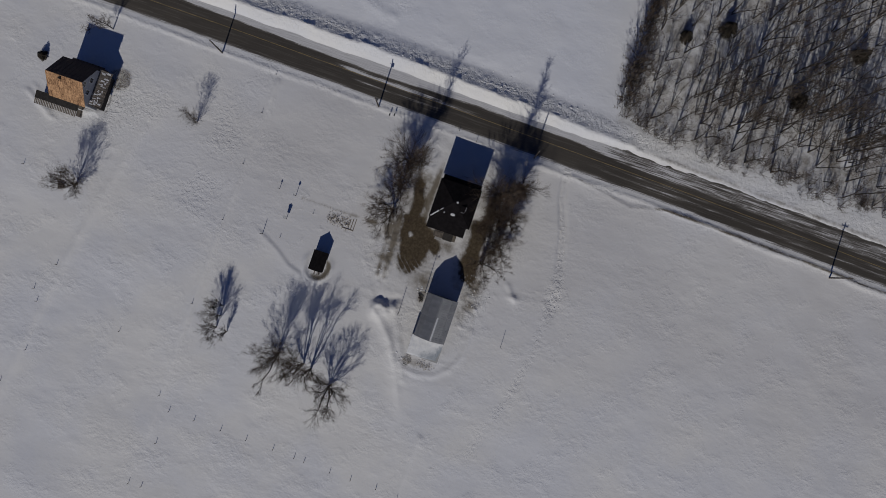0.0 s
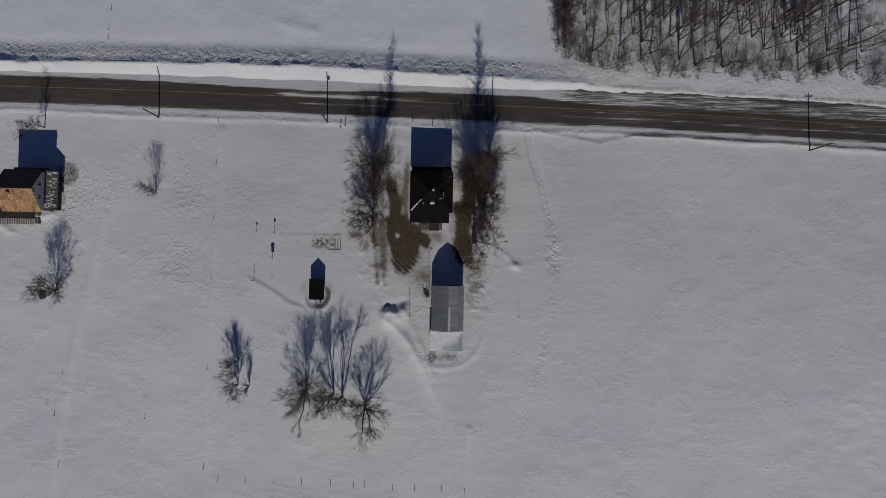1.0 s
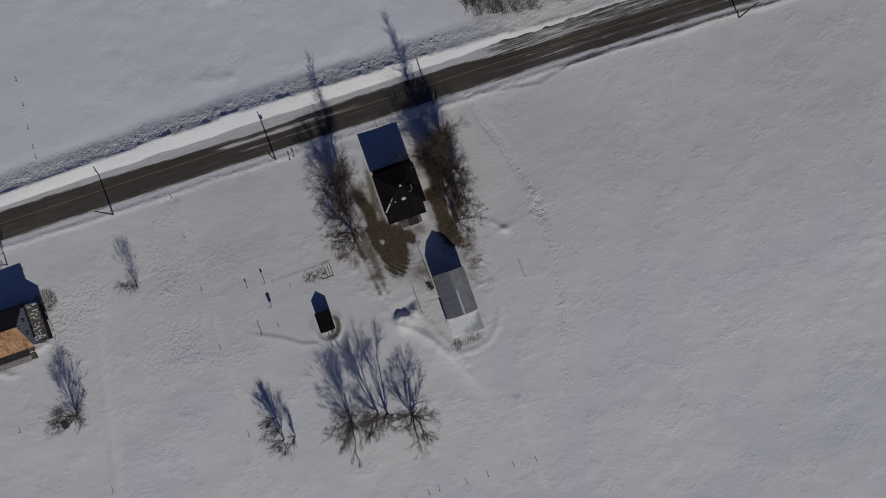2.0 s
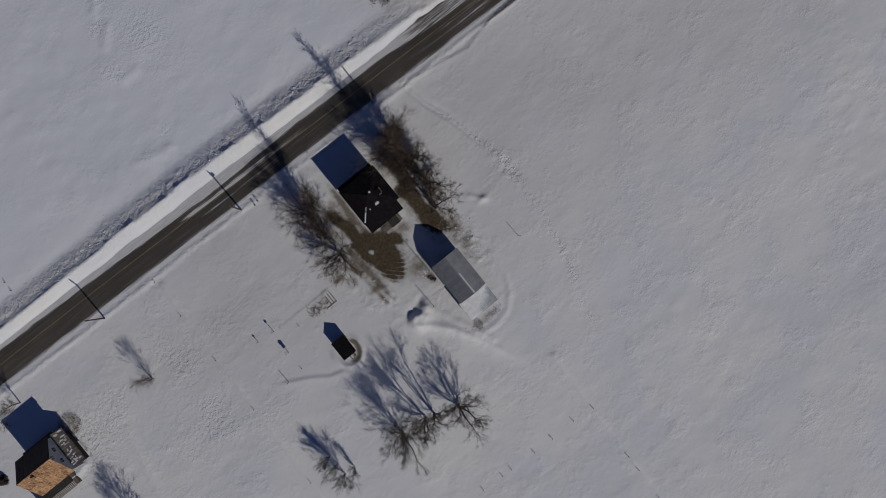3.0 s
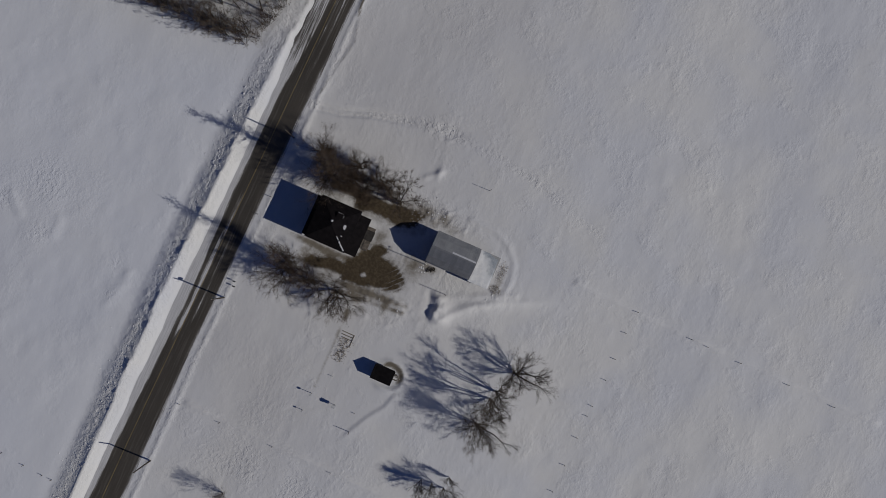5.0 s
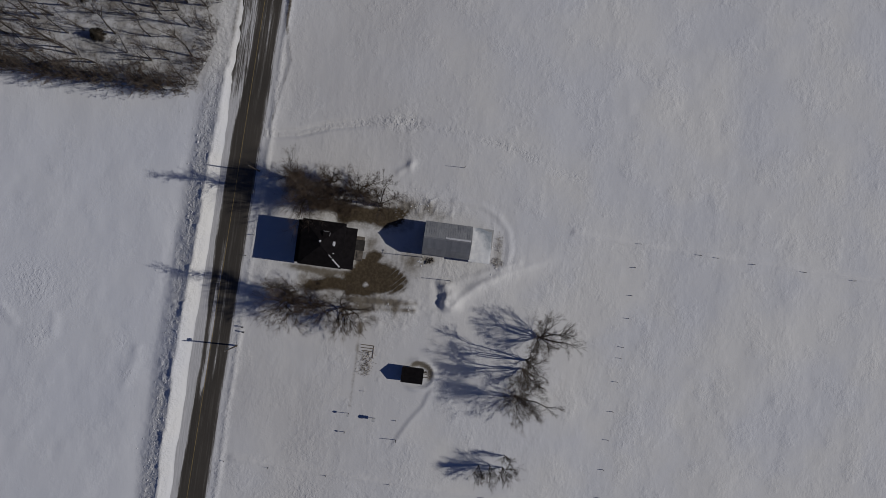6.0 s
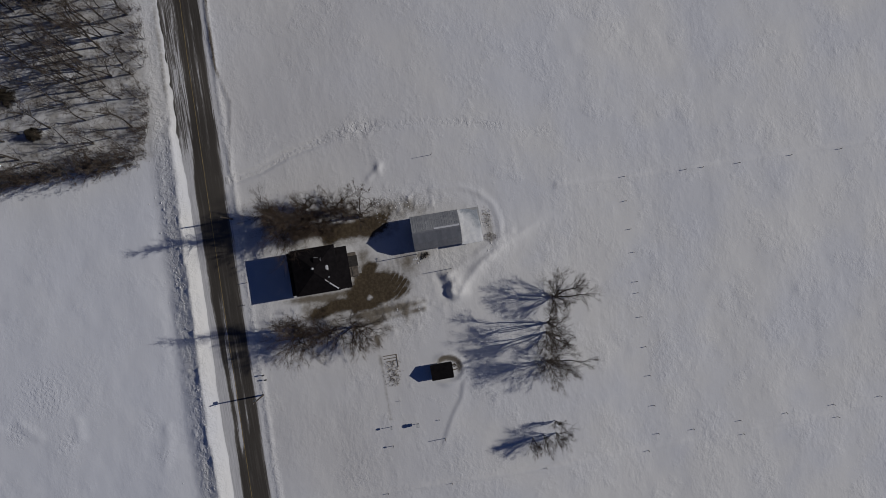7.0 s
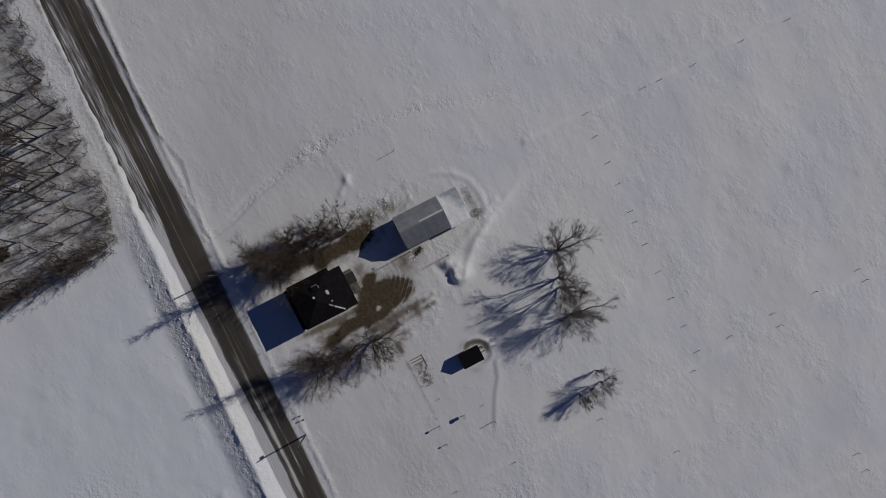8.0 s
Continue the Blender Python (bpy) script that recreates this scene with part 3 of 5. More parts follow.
add_attribute(ground, "west_field", 0.7 * ease(road_x(GY) - GX, 7.5, 12.0) * (1 - 0.5 * ease(GY, 15, 30)))
add_attribute(ground, "packed", packed_sunlit_mask(GX, GY))
add_attribute(ground, "dull", dull_mask(GX, GY))


GRID_X, GRID_Y = GX[0].copy(), GY[:, 0].copy()
HEIGHT = np.empty(len(ground.data.vertices) * 3, dtype=np.float32)
ground.data.vertices.foreach_get("co", HEIGHT)
HEIGHT = HEIGHT.reshape(len(GRID_Y), len(GRID_X), 3)[:, :, 2]


def ground_z(x, y):
    """Height of the snow at a place."""
    i = min(max(int(np.searchsorted(GRID_X, x)) - 1, 0), len(GRID_X) - 2)
    j = min(max(int(np.searchsorted(GRID_Y, y)) - 1, 0), len(GRID_Y) - 2)
    u, v = (x - GRID_X[i]) / (GRID_X[i + 1] - GRID_X[i]), (y - GRID_Y[j]) / (GRID_Y[j + 1] - GRID_Y[j])
    h = HEIGHT[j : j + 2, i : i + 2]
    return float((h[0, 0] * (1 - u) + h[0, 1] * u) * (1 - v) + (h[1, 0] * (1 - u) + h[1, 1] * u) * v)


# ---------------------------------------------------------------- road
def build_road():
    ys = np.concatenate([np.arange(-2400, -140, 60.0), np.arange(-140, 140, 1.0), np.arange(140, 2400, 60.0)])
    offs = np.linspace(-6.4, 4.2, 45)
    Y, O = np.meshgrid(ys, offs, indexing="ij")
    X = road_x(Y) + O
    Z = 0.02 - 0.0035 * np.abs(O) ** 1.5
    n, k = len(ys), len(offs)
    i = np.arange(n * k).reshape(n, k)
    faces = np.stack([i[:-1, :-1], i[:-1, 1:], i[1:, 1:], i[1:, :-1]], -1).reshape(-1, 4)
    road = mesh_object("road", np.stack([X, Y, Z], -1).reshape(-1, 3), faces.tolist(), ROAD, smooth=True)
    edge = np.interp(Y, (-200, -75, -60, -45, -20, -8, 20, 30, 110), (-2.7, -2.7, -2.4, -1.9, -1.9, -2.5, -2.6, -1.4, -1.2))
    most = np.interp(Y, (-200, 20, 32, 200), (0.95, 0.95, 0.50, 0.42))
    left = most * (1 - ease(O, edge - 0.6, edge + 0.5))
    middle = 0.80 * bump_of(O + 0.75, 0.5) * np.interp(Y, (-38, -33, -14, -6, 0), (0, 1, 0.9, 0.5, 0))
    middle = middle + 0.50 * bump_of(O - 1.05, 0.4) * np.interp(Y, (-34, -31, -14, -6), (0, 1, 0.8, 0))
    middle = middle + np.interp(Y, (25, 35, 110), (0, 1, 1)) * (0.40 * bump_of(O - 1.4, 0.4) + 0.30 * bump_of(O - 0.1, 0.35))
    left = left - np.interp(Y, (26, 34), (0, 0.28)) * bump_of(O + 4.7 + 0.25 * np.sin(Y / 7), 0.3)
    right = 0.7 * ease(O, 2.6, 3.6)
    add_attribute(road, "cover", np.clip(left + middle + right, 0, 1.2))
    tagged(road, "two-lane asphalt road, wet brown with packed snow streaks", "road", kind="structure")
    for o in (-0.35,):
        ys2 = np.arange(-138, 138, 3.0)
        v, f = [], []
        for y in ys2:
            for s in (-0.05, 0.05):
                v.append((road_x(y) + o + s, y, 0.03))
        for j in range(len(ys2) - 1):
            f.append((2 * j, 2 * j + 1, 2 * j + 3, 2 * j + 2))
        mesh_object("centre_line", v, f, PAINT_YELLOW, road, "thin worn yellow line")


build_road()


BALL = bmesh.new()
bmesh.ops.create_icosphere(BALL, subdivisions=1, radius=1.0)
BALL_POINTS = [v.co.copy() for v in BALL.verts]
BALL_FACES = [tuple(v.index for v in f.verts) for f in BALL.faces]
BALL.free()


def snow_lump(rng, verts, faces, x, y, z, r, flat):
    """One uneven rounded lump of snow."""
    b = len(verts)
    sx, sy = rng.uniform(0.8, 1.5), rng.uniform(0.8, 1.5)
    for p in BALL_POINTS:
        k = r * rng.uniform(0.8, 1.2)
        verts.append((x + p.x * k * sx, y + p.y * k * sy, z + p.z * k * flat))
    for f in BALL_FACES:
        faces.append(tuple(b + i for i in f))


def bank_clods():
    """Lumps thrown up by the plough along the crest of the bank."""
    rng = random.Random(71)
    verts, faces = [], []
    for k in range(2000):
        y = rng.uniform(-112, 30)
        if fbm(np.array([y / 4.0]), np.array([3.0]), 3, 45)[0] + rng.uniform(-0.25, 0.25) < 0.03:
            continue
        wide = float(np.interp(y, (-200, -95, -40, 5, 40, 120), (5.4, 5.5, 6.8, 6.6, 5.5, 5.4)))
        x = float(road_x(y)) - wide - 0.3 - abs(rng.gauss(0, 2.2))
        r = 0.03 + 0.10 * rng.random() ** 3 + (0.08 if rng.random() < 0.03 else 0)
        z = ground_z(x, y)
        snow_lump(rng, verts, faces, x, y, z + 0.02, r, rng.uniform(0.8, 1.2))
    ob = mesh_object("snow_clods", verts, faces, ROOF_SNOW, smooth=True)
    tagged(ob, "ploughed snow clods scattered along the road bank", "snow clods", kind="stuff")


bank_clods()


def yard_lumps():
    """Broken lumps of old snow shovelled up round the yard."""
    rng = random.Random(72)
    verts, faces = [], []
    for cx, cy, rx, ry, n in ((-7.5, 9.6, 4.0, 1.7, 20), (-11.5, -12.8, 4.5, 0.8, 8), (-4.6, -2.6, 1.6, 0.8, 18), (9.9, 0.5, 1.4, 3.2, 40), (-12.5, 25.4, 4.2, 1.6, 10), (-2.8, -25.2, 3.0, 2.6, 8), (-0.1, -9.0, 0.9, 2.0, 6)):
        for k in range(n):
            x, y = cx + rng.gauss(0, 0.6) * rx, cy + rng.gauss(0, 0.6) * ry
            r = rng.uniform(0.06, 0.2) * (1.3 if cx == -0.1 else 1)
            snow_lump(rng, verts, faces, x, y, ground_z(x, y) - 0.02, r, rng.uniform(0.3, 0.7))
    ob = mesh_object("snow_lumps", verts, faces, ROOF_SNOW, smooth=True)
    tagged(ob, "broken lumps of old snow around the yard", "snow lumps", kind="stuff")


yard_lumps()


# ---------------------------------------------------------------- trees
def tubes(segs):
    """Vertices and faces of tapered tubes: rows of start, end, radii and number of sides."""
    verts, faces = [], []
    for p, q, r0, r1, sides in segs:
        d = (q - p)
        if d.length < 1e-5:
            continue
        d.normalize()
        u = d.orthogonal().normalized()
        w = d.cross(u)
        b = len(verts)
        tip = r1 <= 0
        for j in range(sides):
            a = 2 * math.pi * j / sides
            o = u * math.cos(a) + w * math.sin(a)
            verts.append(p + o * r0)
            if not tip:
                verts.append(q + o * r1)
        if tip:
            verts.append(q)
            for j in range(sides):
                faces.append((b + j, b + (j + 1) % sides, b + sides))
        else:
            for j in range(sides):
                k = (j + 1) % sides
                faces.append((b + 2 * j, b + 2 * k, b + 2 * k + 1, b + 2 * j + 1))
    return verts, faces


def grow(rng, height, stems=1, lean=0.1, bare=0.25, spread=4.0, limbs=12, boughs=6, sprigs=5, twigs=4, r_base=0.25, upward=0.6, drift=(0, 0), taper=0.6, thin=0.014, fan=1.0):
    """Limb and twig segments of a leafless tree with its foot at the origin."""
    wood, fine = [], []

    def turned(d, angle):
        """A way that leaves d at an angle, to any side."""
        u = d.orthogonal().normalized()
        u.rotate(Matrix.Rotation(rng.uniform(0, 2 * math.pi), 3, d))
        return (d * math.cos(angle) + u * math.sin(angle)).normalized()

    def bend(d, amount, lift):
        return (d + Vector((rng.gauss(0, 1), rng.gauss(0, 1), rng.gauss(0, 0.7))) * amount + Vector((0, 0, lift))).normalized()

    def run(p, d, length, steps, amount, lift):
        pts, ways = [p], []
        for _ in range(steps):
            d = bend(d, amount, lift)
            ways.append(d)
            pts.append(pts[-1] + d * length / steps)
        return pts, ways

    def on(pts, ways, t):
        k = min(int(t * len(ways)), len(ways) - 1)
        return pts[k].lerp(pts[k + 1], t * len(ways) - k), ways[k]

    def sprig(p, d, length, r):
        q = p + bend(d, 0.12, 0.05) * length
        fine.append((p, q, r, 0.0, 3))
        for k in range(twigs):
            s = p.lerp(q, rng.uniform(0.2, 0.95))
            fine.append((s, s + bend(turned(d, fan * rng.uniform(0.4, 0.9)), 0.1, 0.08) * length * rng.uniform(0.35, 0.7), r * 0.75, 0.0, 3))

    def bough(p, d, length, r):
        pts, ways = run(p, d, length, 3, 0.14, 0.06 * upward)
        for k in range(3):
            wood.append((pts[k], pts[k + 1], r * (1 - 0.28 * k), r * (1 - 0.28 * (k + 1)), 3))
        for k in range(sprigs):
            t = 0.2 + 0.8 * (k + rng.random()) / sprigs
            s, w = on(pts, ways, min(t, 0.999))
            sprig(s, turned(w, fan * rng.uniform(0.35, 0.85)), length * rng.uniform(0.45, 0.75) * (1.15 - 0.4 * t), max(thin, r * 0.45))
        sprig(pts[-1], ways[-1], length * 0.45, max(thin, r * 0.4))

    def limb(p, d, length, r):
        steps = 5
        pts, ways = run(p, d, length, steps, 0.12, 0.10 * upward)
        for k in range(steps):
            wood.append((pts[k], pts[k + 1], r * (1 - 0.17 * k), r * (1 - 0.17 * (k + 1)), 3))
        for k in range(boughs):
            t = 0.18 + 0.82 * (k + rng.random()) / boughs
            s, w = on(pts, ways, min(t, 0.999))
            bough(s, turned(w, fan * rng.uniform(0.45, 0.95)), length * rng.uniform(0.38, 0.62) * (1.2 - 0.6 * t), r * 0.42)
        bough(pts[-1], ways[-1], length * 0.55, r * 0.3)

    for s in range(stems):
        ang = 2 * math.pi * (s + rng.uniform(-0.3, 0.3)) / stems
        tilt = lean * rng.uniform(0.6, 1.2)
        d = Vector((math.cos(ang) * tilt + drift[0], math.sin(ang) * tilt + drift[1], 1)).normalized()
        h = height * rng.uniform(0.85, 1.0)
        foot = Vector((math.cos(ang), math.sin(ang), 0)) * (0.15 if stems > 1 else 0)
        foot.z = -0.3
        pts, ways = run(foot, d, (h + 0.3) / max(d.z, 0.5), 8, 0.05, 0.04)
        r = r_base / stems**0.4
        for k in range(8):
            wood.append((pts[k], pts[k + 1], r * (1 - 0.118 * k), r * (1 - 0.118 * (k + 1)), 5))
        for b in range(limbs):
            u = (b + rng.random()) / limbs
            t = bare + (1 - bare) * u
            p, w = on(pts, ways, min(t, 0.999))
            a = rng.uniform(0, 2 * math.pi)
            out = Vector((math.cos(a), math.sin(a), upward * rng.uniform(0.5, 1.3)))
            out = (out + w * 0.3).normalized()
            limb(p, out, spread * (1 - taper * u) * rng.uniform(0.7, 1.15), r * 0.5 * (1.15 - 0.75 * t))
        limb(pts[-1], ways[-1], spread * 0.35, r * 0.12)
    return wood, fine


def forked(rng, ways, trunk=1.0, r_base=0.2, levels=5, twigs=5, thin=0.0068, lift=0.04, wide=0.44, side=0.36, tight=1.0):
    """A leafless tree of limbs that fork again and again; ways: bearing in degrees, reach outwards, height, how far the limb runs clear and its thickness."""
    wood, fine = [], []

    def turned(d, angle):
        u = d.orthogonal().normalized()
        u.rotate(Matrix.Rotation(rng.uniform(0, 2 * math.pi), 3, d))
        return (d * math.cos(angle) + u * math.sin(angle)).normalized()

    def twig(p, d, length, r):
        d = (d + Vector((rng.gauss(0, 0.1), rng.gauss(0, 0.1), 0.05))).normalized()
        q = p + d * length
        fine.append((p, q, r, r * 0.3, 3))
        for k in range(2):
            s = p.lerp(q, rng.uniform(0.25, 0.8))
            fine.append((s, s + turned(d, tight * rng.uniform(0.35, 0.7)) * length * rng.uniform(0.3, 0.55), r * 0.8, 0.0, 3))

    def branch(p, d, length, r, level):
        steps = 3
        start = p
        for k in range(steps):
            d = (d + Vector((rng.gauss(0, 1), rng.gauss(0, 1), rng.gauss(0, 1))) * 0.10 + Vector((0, 0, lift))).normalized()
            q = p + d * length / steps
            wood.append((p, q, r * (1 - 0.1 * k), r * (0.9 - 0.1 * k), 5 if level > 3 else 3))
            if level <= 3 and rng.random() < 0.75:
                twig(p.lerp(q, rng.random()), turned(d, tight * rng.uniform(0.5, 0.9)), length * rng.uniform(0.6, 1.0), max(thin, r * 0.25))
            if level >= 2 and rng.random() < side * (0.7 if k == 0 else 1.0):
                branch(q, turned(d, tight * rng.uniform(0.5, 0.85)), length * rng.uniform(0.45, 0.65), max(thin, r * 0.45), level - 2)
            p = q
        if level == 0:
            for k in range(twigs):
                twig(start.lerp(p, rng.uniform(0.3, 1.0)), turned(d, rng.uniform(0.1, 0.6)), length * rng.uniform(0.9, 1.7), thin)
            return
        for k in range(3 if rng.random() < 0.22 else 2):
            branch(p, turned(d, wide * rng.uniform(0.5, 1.35)), length * rng.uniform(0.72, 0.92), max(thin, r * (rng.uniform(0.6, 0.74) if level > 3 else rng.uniform(0.46, 0.6))), level - 1)

    foot = Vector((0, 0, -0.3))
    top = Vector((0, 0, trunk))
    wood.append((foot, top, r_base * 1.15, r_base, 7))
    for bearing, reach, high, *more in ways:
        a = math.radians(bearing)
        v = Vector((math.cos(a) * reach, math.sin(a) * reach, high - trunk))
        d = (v.normalized() - Vector((0, 0, 0.12))).normalized()
        p, r, left = top + Vector((math.cos(a), math.sin(a), 0)) * r_base * 0.4, r_base * rng.uniform(0.5, 0.62) * min(1.0, (6 / len(ways)) ** 0.6), v.length
        clear, thick = (*more, 1.0)[:2] if more else (0.0, 1.0)
        r *= thick
        if clear:
            steps = 5
            for k in range(steps):
                d = (d * 0.8 + v.normalized() * 0.2 + Vector((rng.gauss(0, 1), rng.gauss(0, 1), rng.gauss(0, 0.5))) * 0.06).normalized()
                q = p + d * v.length * clear / steps
                wood.append((p, q, r, r * 0.95, 5))
                if k and rng.random() < 0.5:
                    branch(q, turned(d, tight * rng.uniform(0.6, 0.9)), v.length * 0.09, max(thin, r * 0.3), 1)
                p, r = q, r * 0.95
            left = v.length * (1 - clear)
        branch(p, d, left / 3.9, r, levels if left > 5 else levels - 1)
    return wood, fine


def forked_tree(label, x, y, seed, twig_mat, ways, group="", **shape):
    wood, fine = forked(random.Random(seed), ways, **shape)
    ob = thing("tree", label, "tree", x, y, ground_z(x, y), 0.0, group)
    v, f = tubes(wood)
    mesh_object("trunk", v, f, BARK_GREY, ob, smooth=True)
    v, f = tubes(fine)
    mesh_object("crown", v, f, twig_mat, ob, "bare fine twigs")
    return ob


def tree(name, label, category, x, y, seed, twig_mat, group="", turn=0.0, bark=None, **shape):
    rng = random.Random(seed)
    wood, fine = grow(rng, **shape)
    ob = thing(name, label, category, x, y, ground_z(x, y), turn, group)
    v, f = tubes(wood)
    mesh_object("trunk", v, f, bark or BARK_GREY, ob, smooth=True)
    v, f = tubes(fine)
    mesh_object("crown", v, f, twig_mat, ob, "bare fine twigs")
    return ob


SPREAD = dict(stems=3, lean=0.4, bare=0.3, spread=4.8, limbs=10, boughs=8, sprigs=6, twigs=3, r_base=0.3, upward=0.32, fan=0.75)
UPRIGHT = dict(stems=1, lean=0.03, bare=0.16, spread=4.0, limbs=26, boughs=6, sprigs=5, twigs=3, r_base=0.26, upward=1.0, taper=0.62)
YARD_TREE = "bare deciduous tree with dense brown twigs beside the dark-roofed house"
ROW = "trees by the house"
forked_tree("large bare tree with a thick forked trunk by thawed ground", -14.6, 7.9, 3, TWIG_BROWN, ((78, 5.6, 7.5, 0.3, 0.6), (-50, 3.6, 6.5, 0.15, 0.45), (-100, 3.4, 7.0, 0.15, 0.45), (20, 3.2, 7.0, 0.1, 0.45), (110, 3.6, 8.5, 0.2, 0.5), (150, 2.4, 12.0, 0.3, 0.6), (195, 2.2, 12.5, 0.3, 0.6)), r_base=0.42, trunk=2.4, side=0.42, wide=0.42, tight=0.9, twigs=6)


def round_ways(seed, n, reach, high):
    """Limbs on all sides, the steep ones taller."""
    rng = random.Random(seed)
    out = []
    for k in range(n):
        f = rng.uniform(0.25, 1.0)
        out.append((360 * (k * 0.382) % 360 + rng.uniform(-20, 20), reach * f, high * (1.08 - 0.35 * f)))
    return tuple(out)


for x, y, seed, n, reach, high, twigs in ((-19.4, 10.0, 4, 8, 4.2, 10.5, 5), (-22.0, 6.9, 14, 8, 2.6, 9.0, 7), (-25.4, 7.4, 5, 10, 3.4, 13, 7), (-25.2, 11.4, 15, 7, 3.2, 10.0, 4), (-29.6, 7.3, 6, 10, 3.6, 14.5, 7), (-32.6, 10.9, 16, 8, 3.6, 11, 5)):
    forked_tree(YARD_TREE, x, y, seed, TWIG_BROWN, round_ways(seed, n, reach, high), ROW, r_base=0.28, trunk=1.8, levels=4, twigs=twigs, side=0.5)
tree("tree", "tall slender bare tree close to the road", "tree", -30.4, 8.4, 7, TWIG_BROWN, ROW, height=25.5, **dict(UPRIGHT, limbs=36, bare=0.3))
forked_tree("spreading bare tree at the edge of the thawed drive", -19.3, -14.2, 8, TWIG_BROWN, ((0, 4.4, 7), (-45, 4.4, 7), (-80, 4, 7.5), (40, 3.4, 8), (110, 2.6, 8), (180, 2.6, 8), (-130, 3.2, 7.5)), ROW, r_base=0.28)
forked_tree(YARD_TREE, -25.2, -14.2, 9, TWIG_BROWN, round_ways(9, 9, 4.0, 11.5), ROW, r_base=0.3, trunk=1.8, levels=4, twigs=7, side=0.5)
forked_tree(YARD_TREE, -30.4, -14.0, 19, TWIG_BROWN, round_ways(19, 9, 4.3, 13), ROW, r_base=0.3, trunk=1.8, levels=4, twigs=7, side=0.5)
tree("tree", "tall dense bare tree close to the road", "tree", -30.6, -12.6, 10, TWIG_BROWN, ROW, height=21.3, **dict(UPRIGHT, spread=3.8, bare=0.3))
CLUSTER = "bare many-stemmed tree in snow behind the small shed"
BEHIND = "trees behind the shed"
FINE = dict(thin=0.0055, twigs=4)
forked_tree(CLUSTER, 21.75, -14.85, 21, TWIG_GREY, ((-5, 8.4, 6.4, 0.3, 1.5), (32, 7.0, 6.4, 0.3, 1.5), (-38, 4.2, 6.0), (72, 4.4, 6.6), (165, 1.4, 8.5), (97, 4.0, 10.2, 0.3, 1.2), (85, 2.6, 10.6, 0.35), (120, 0.8, 10.4, 0.3), (-110, 2.2, 7.0)), BEHIND, r_base=0.26, wide=0.36, side=0.32, tight=0.85, **FINE)
forked_tree(CLUSTER, 19.4, -19.9, 22, TWIG_GREY, ((85, 3.4, 14.0, 0.45), (180, 0.3, 14.0, 0.35), (-100, 0.7, 13.6, 0.35), (150, 0.8, 12.5, 0.4), (-28, 3.4, 5.0, 0.2), (45, 2.4, 4.4, 0.3)), BEHIND, r_base=0.24, trunk=0.8, wide=0.28, side=0.4, tight=0.75, **FINE)
forked_tree(CLUSTER, 18.9, -21.8, 23, TWIG_GREY, ((-95, 2.8, 12.6, 0.25), (-120, 1.0, 12.4, 0.3), (-80, 1.6, 11.5, 0.3), (-140, 2.0, 10.5, 0.3), (-52, 5.0, 6.0, 0.25, 1.2), (-20, 4.4, 5.6, 0.25, 1.2)), BEHIND, r_base=0.22, trunk=0.8, wide=0.32, side=0.4, tight=0.8, **FINE)
forked_tree(CLUSTER, 18.3, -27.6, 24, TWIG_GREY, tuple((k * 137.5 % 360, 0.9 + 2.4 * (k % 5) / 4, 12.2 - 2.6 * (k % 5) / 4, 0.12) for k in range(11)) + ((2, 9.2, 5.6, 0.4, 2.2), (20, 6.2, 5.2, 0.2, 1.2), (-22, 6.6, 5.2, 0.2, 1.2), (40, 4.6, 5.6, 0.15), (-40, 4.6, 6.4, 0.1), (-70, 4.8, 6.6, 0.1), (-105, 4.6, 7.0, 0.1), (-150, 3.4, 7.4, 0.1)), BEHIND, r_base=0.24, levels=4, trunk=0.7, wide=0.27, side=0.38, tight=0.75, thin=0.0055, twigs=5)
SPINDLE = dict(levels=4, trunk=0.3, wide=0.13, side=0.34, tight=0.5, thin=0.0055, twigs=4)
forked_tree("small slender bare tree in open snow", 17.6, -40.0, 25, TWIG_GREY, ((20, 0.4, 4.8), (90, 0.3, 5.0), (150, 0.3, 5.6), (220, 0.4, 5.2), (290, 0.6, 4.8), (-20, 1.4, 2.8, 0.2), (-55, 1.2, 2.6, 0.2)), r_base=0.09, **SPINDLE)
forked_tree("slender bare tree with upright twigs in open snow", 17.45, -42.55, 26, TWIG_GREY, ((-60, 0.3, 10.2), (-20, 0.5, 8.8), (150, 0.3, 9.8), (90, 0.25, 8.2), (-40, 1.7, 5.6), (-75, 1.6, 5.0), (-10, 1.6, 4.4), (-110, 1.3, 6.2)), r_base=0.15, **SPINDLE)
for x, y, seed, tall in ((14.8, -42.5, 33, 1.0), (12.5, -42.7, 34, 0.82)):
    forked_tree("low slim bare tree among upright twigs in open snow", x, y, seed, TWIG_GREY, ((-90, 2.0, 5.4 * tall), (-65, 1.3, 7.2 * tall), (-120, 1.6, 6.4 * tall), (-100, 1.0, 7.4 * tall), (0, 0.4, 6.6 * tall), (110, 0.3, 6.0 * tall)), r_base=0.09, **SPINDLE)
forked_tree("bare many-stemmed shrub-like tree with upright stems", -23.85, -61.55, 27, TWIG_GREY, tuple((k * 33 + 9 * (k % 3), 0.5 + 0.34 * (k % 4), 8.8 - 0.6 * (k % 4), 0.25) for k in range(11)) + tuple((k * 52 + 15, 1.7 + 0.3 * (k % 3), 2.4 + 0.5 * (k % 3), 0.15) for k in range(7)), r_base=0.085, levels=3, twigs=3, trunk=0.2, wide=0.17, side=0.26, thin=0.0055, tight=0.6)
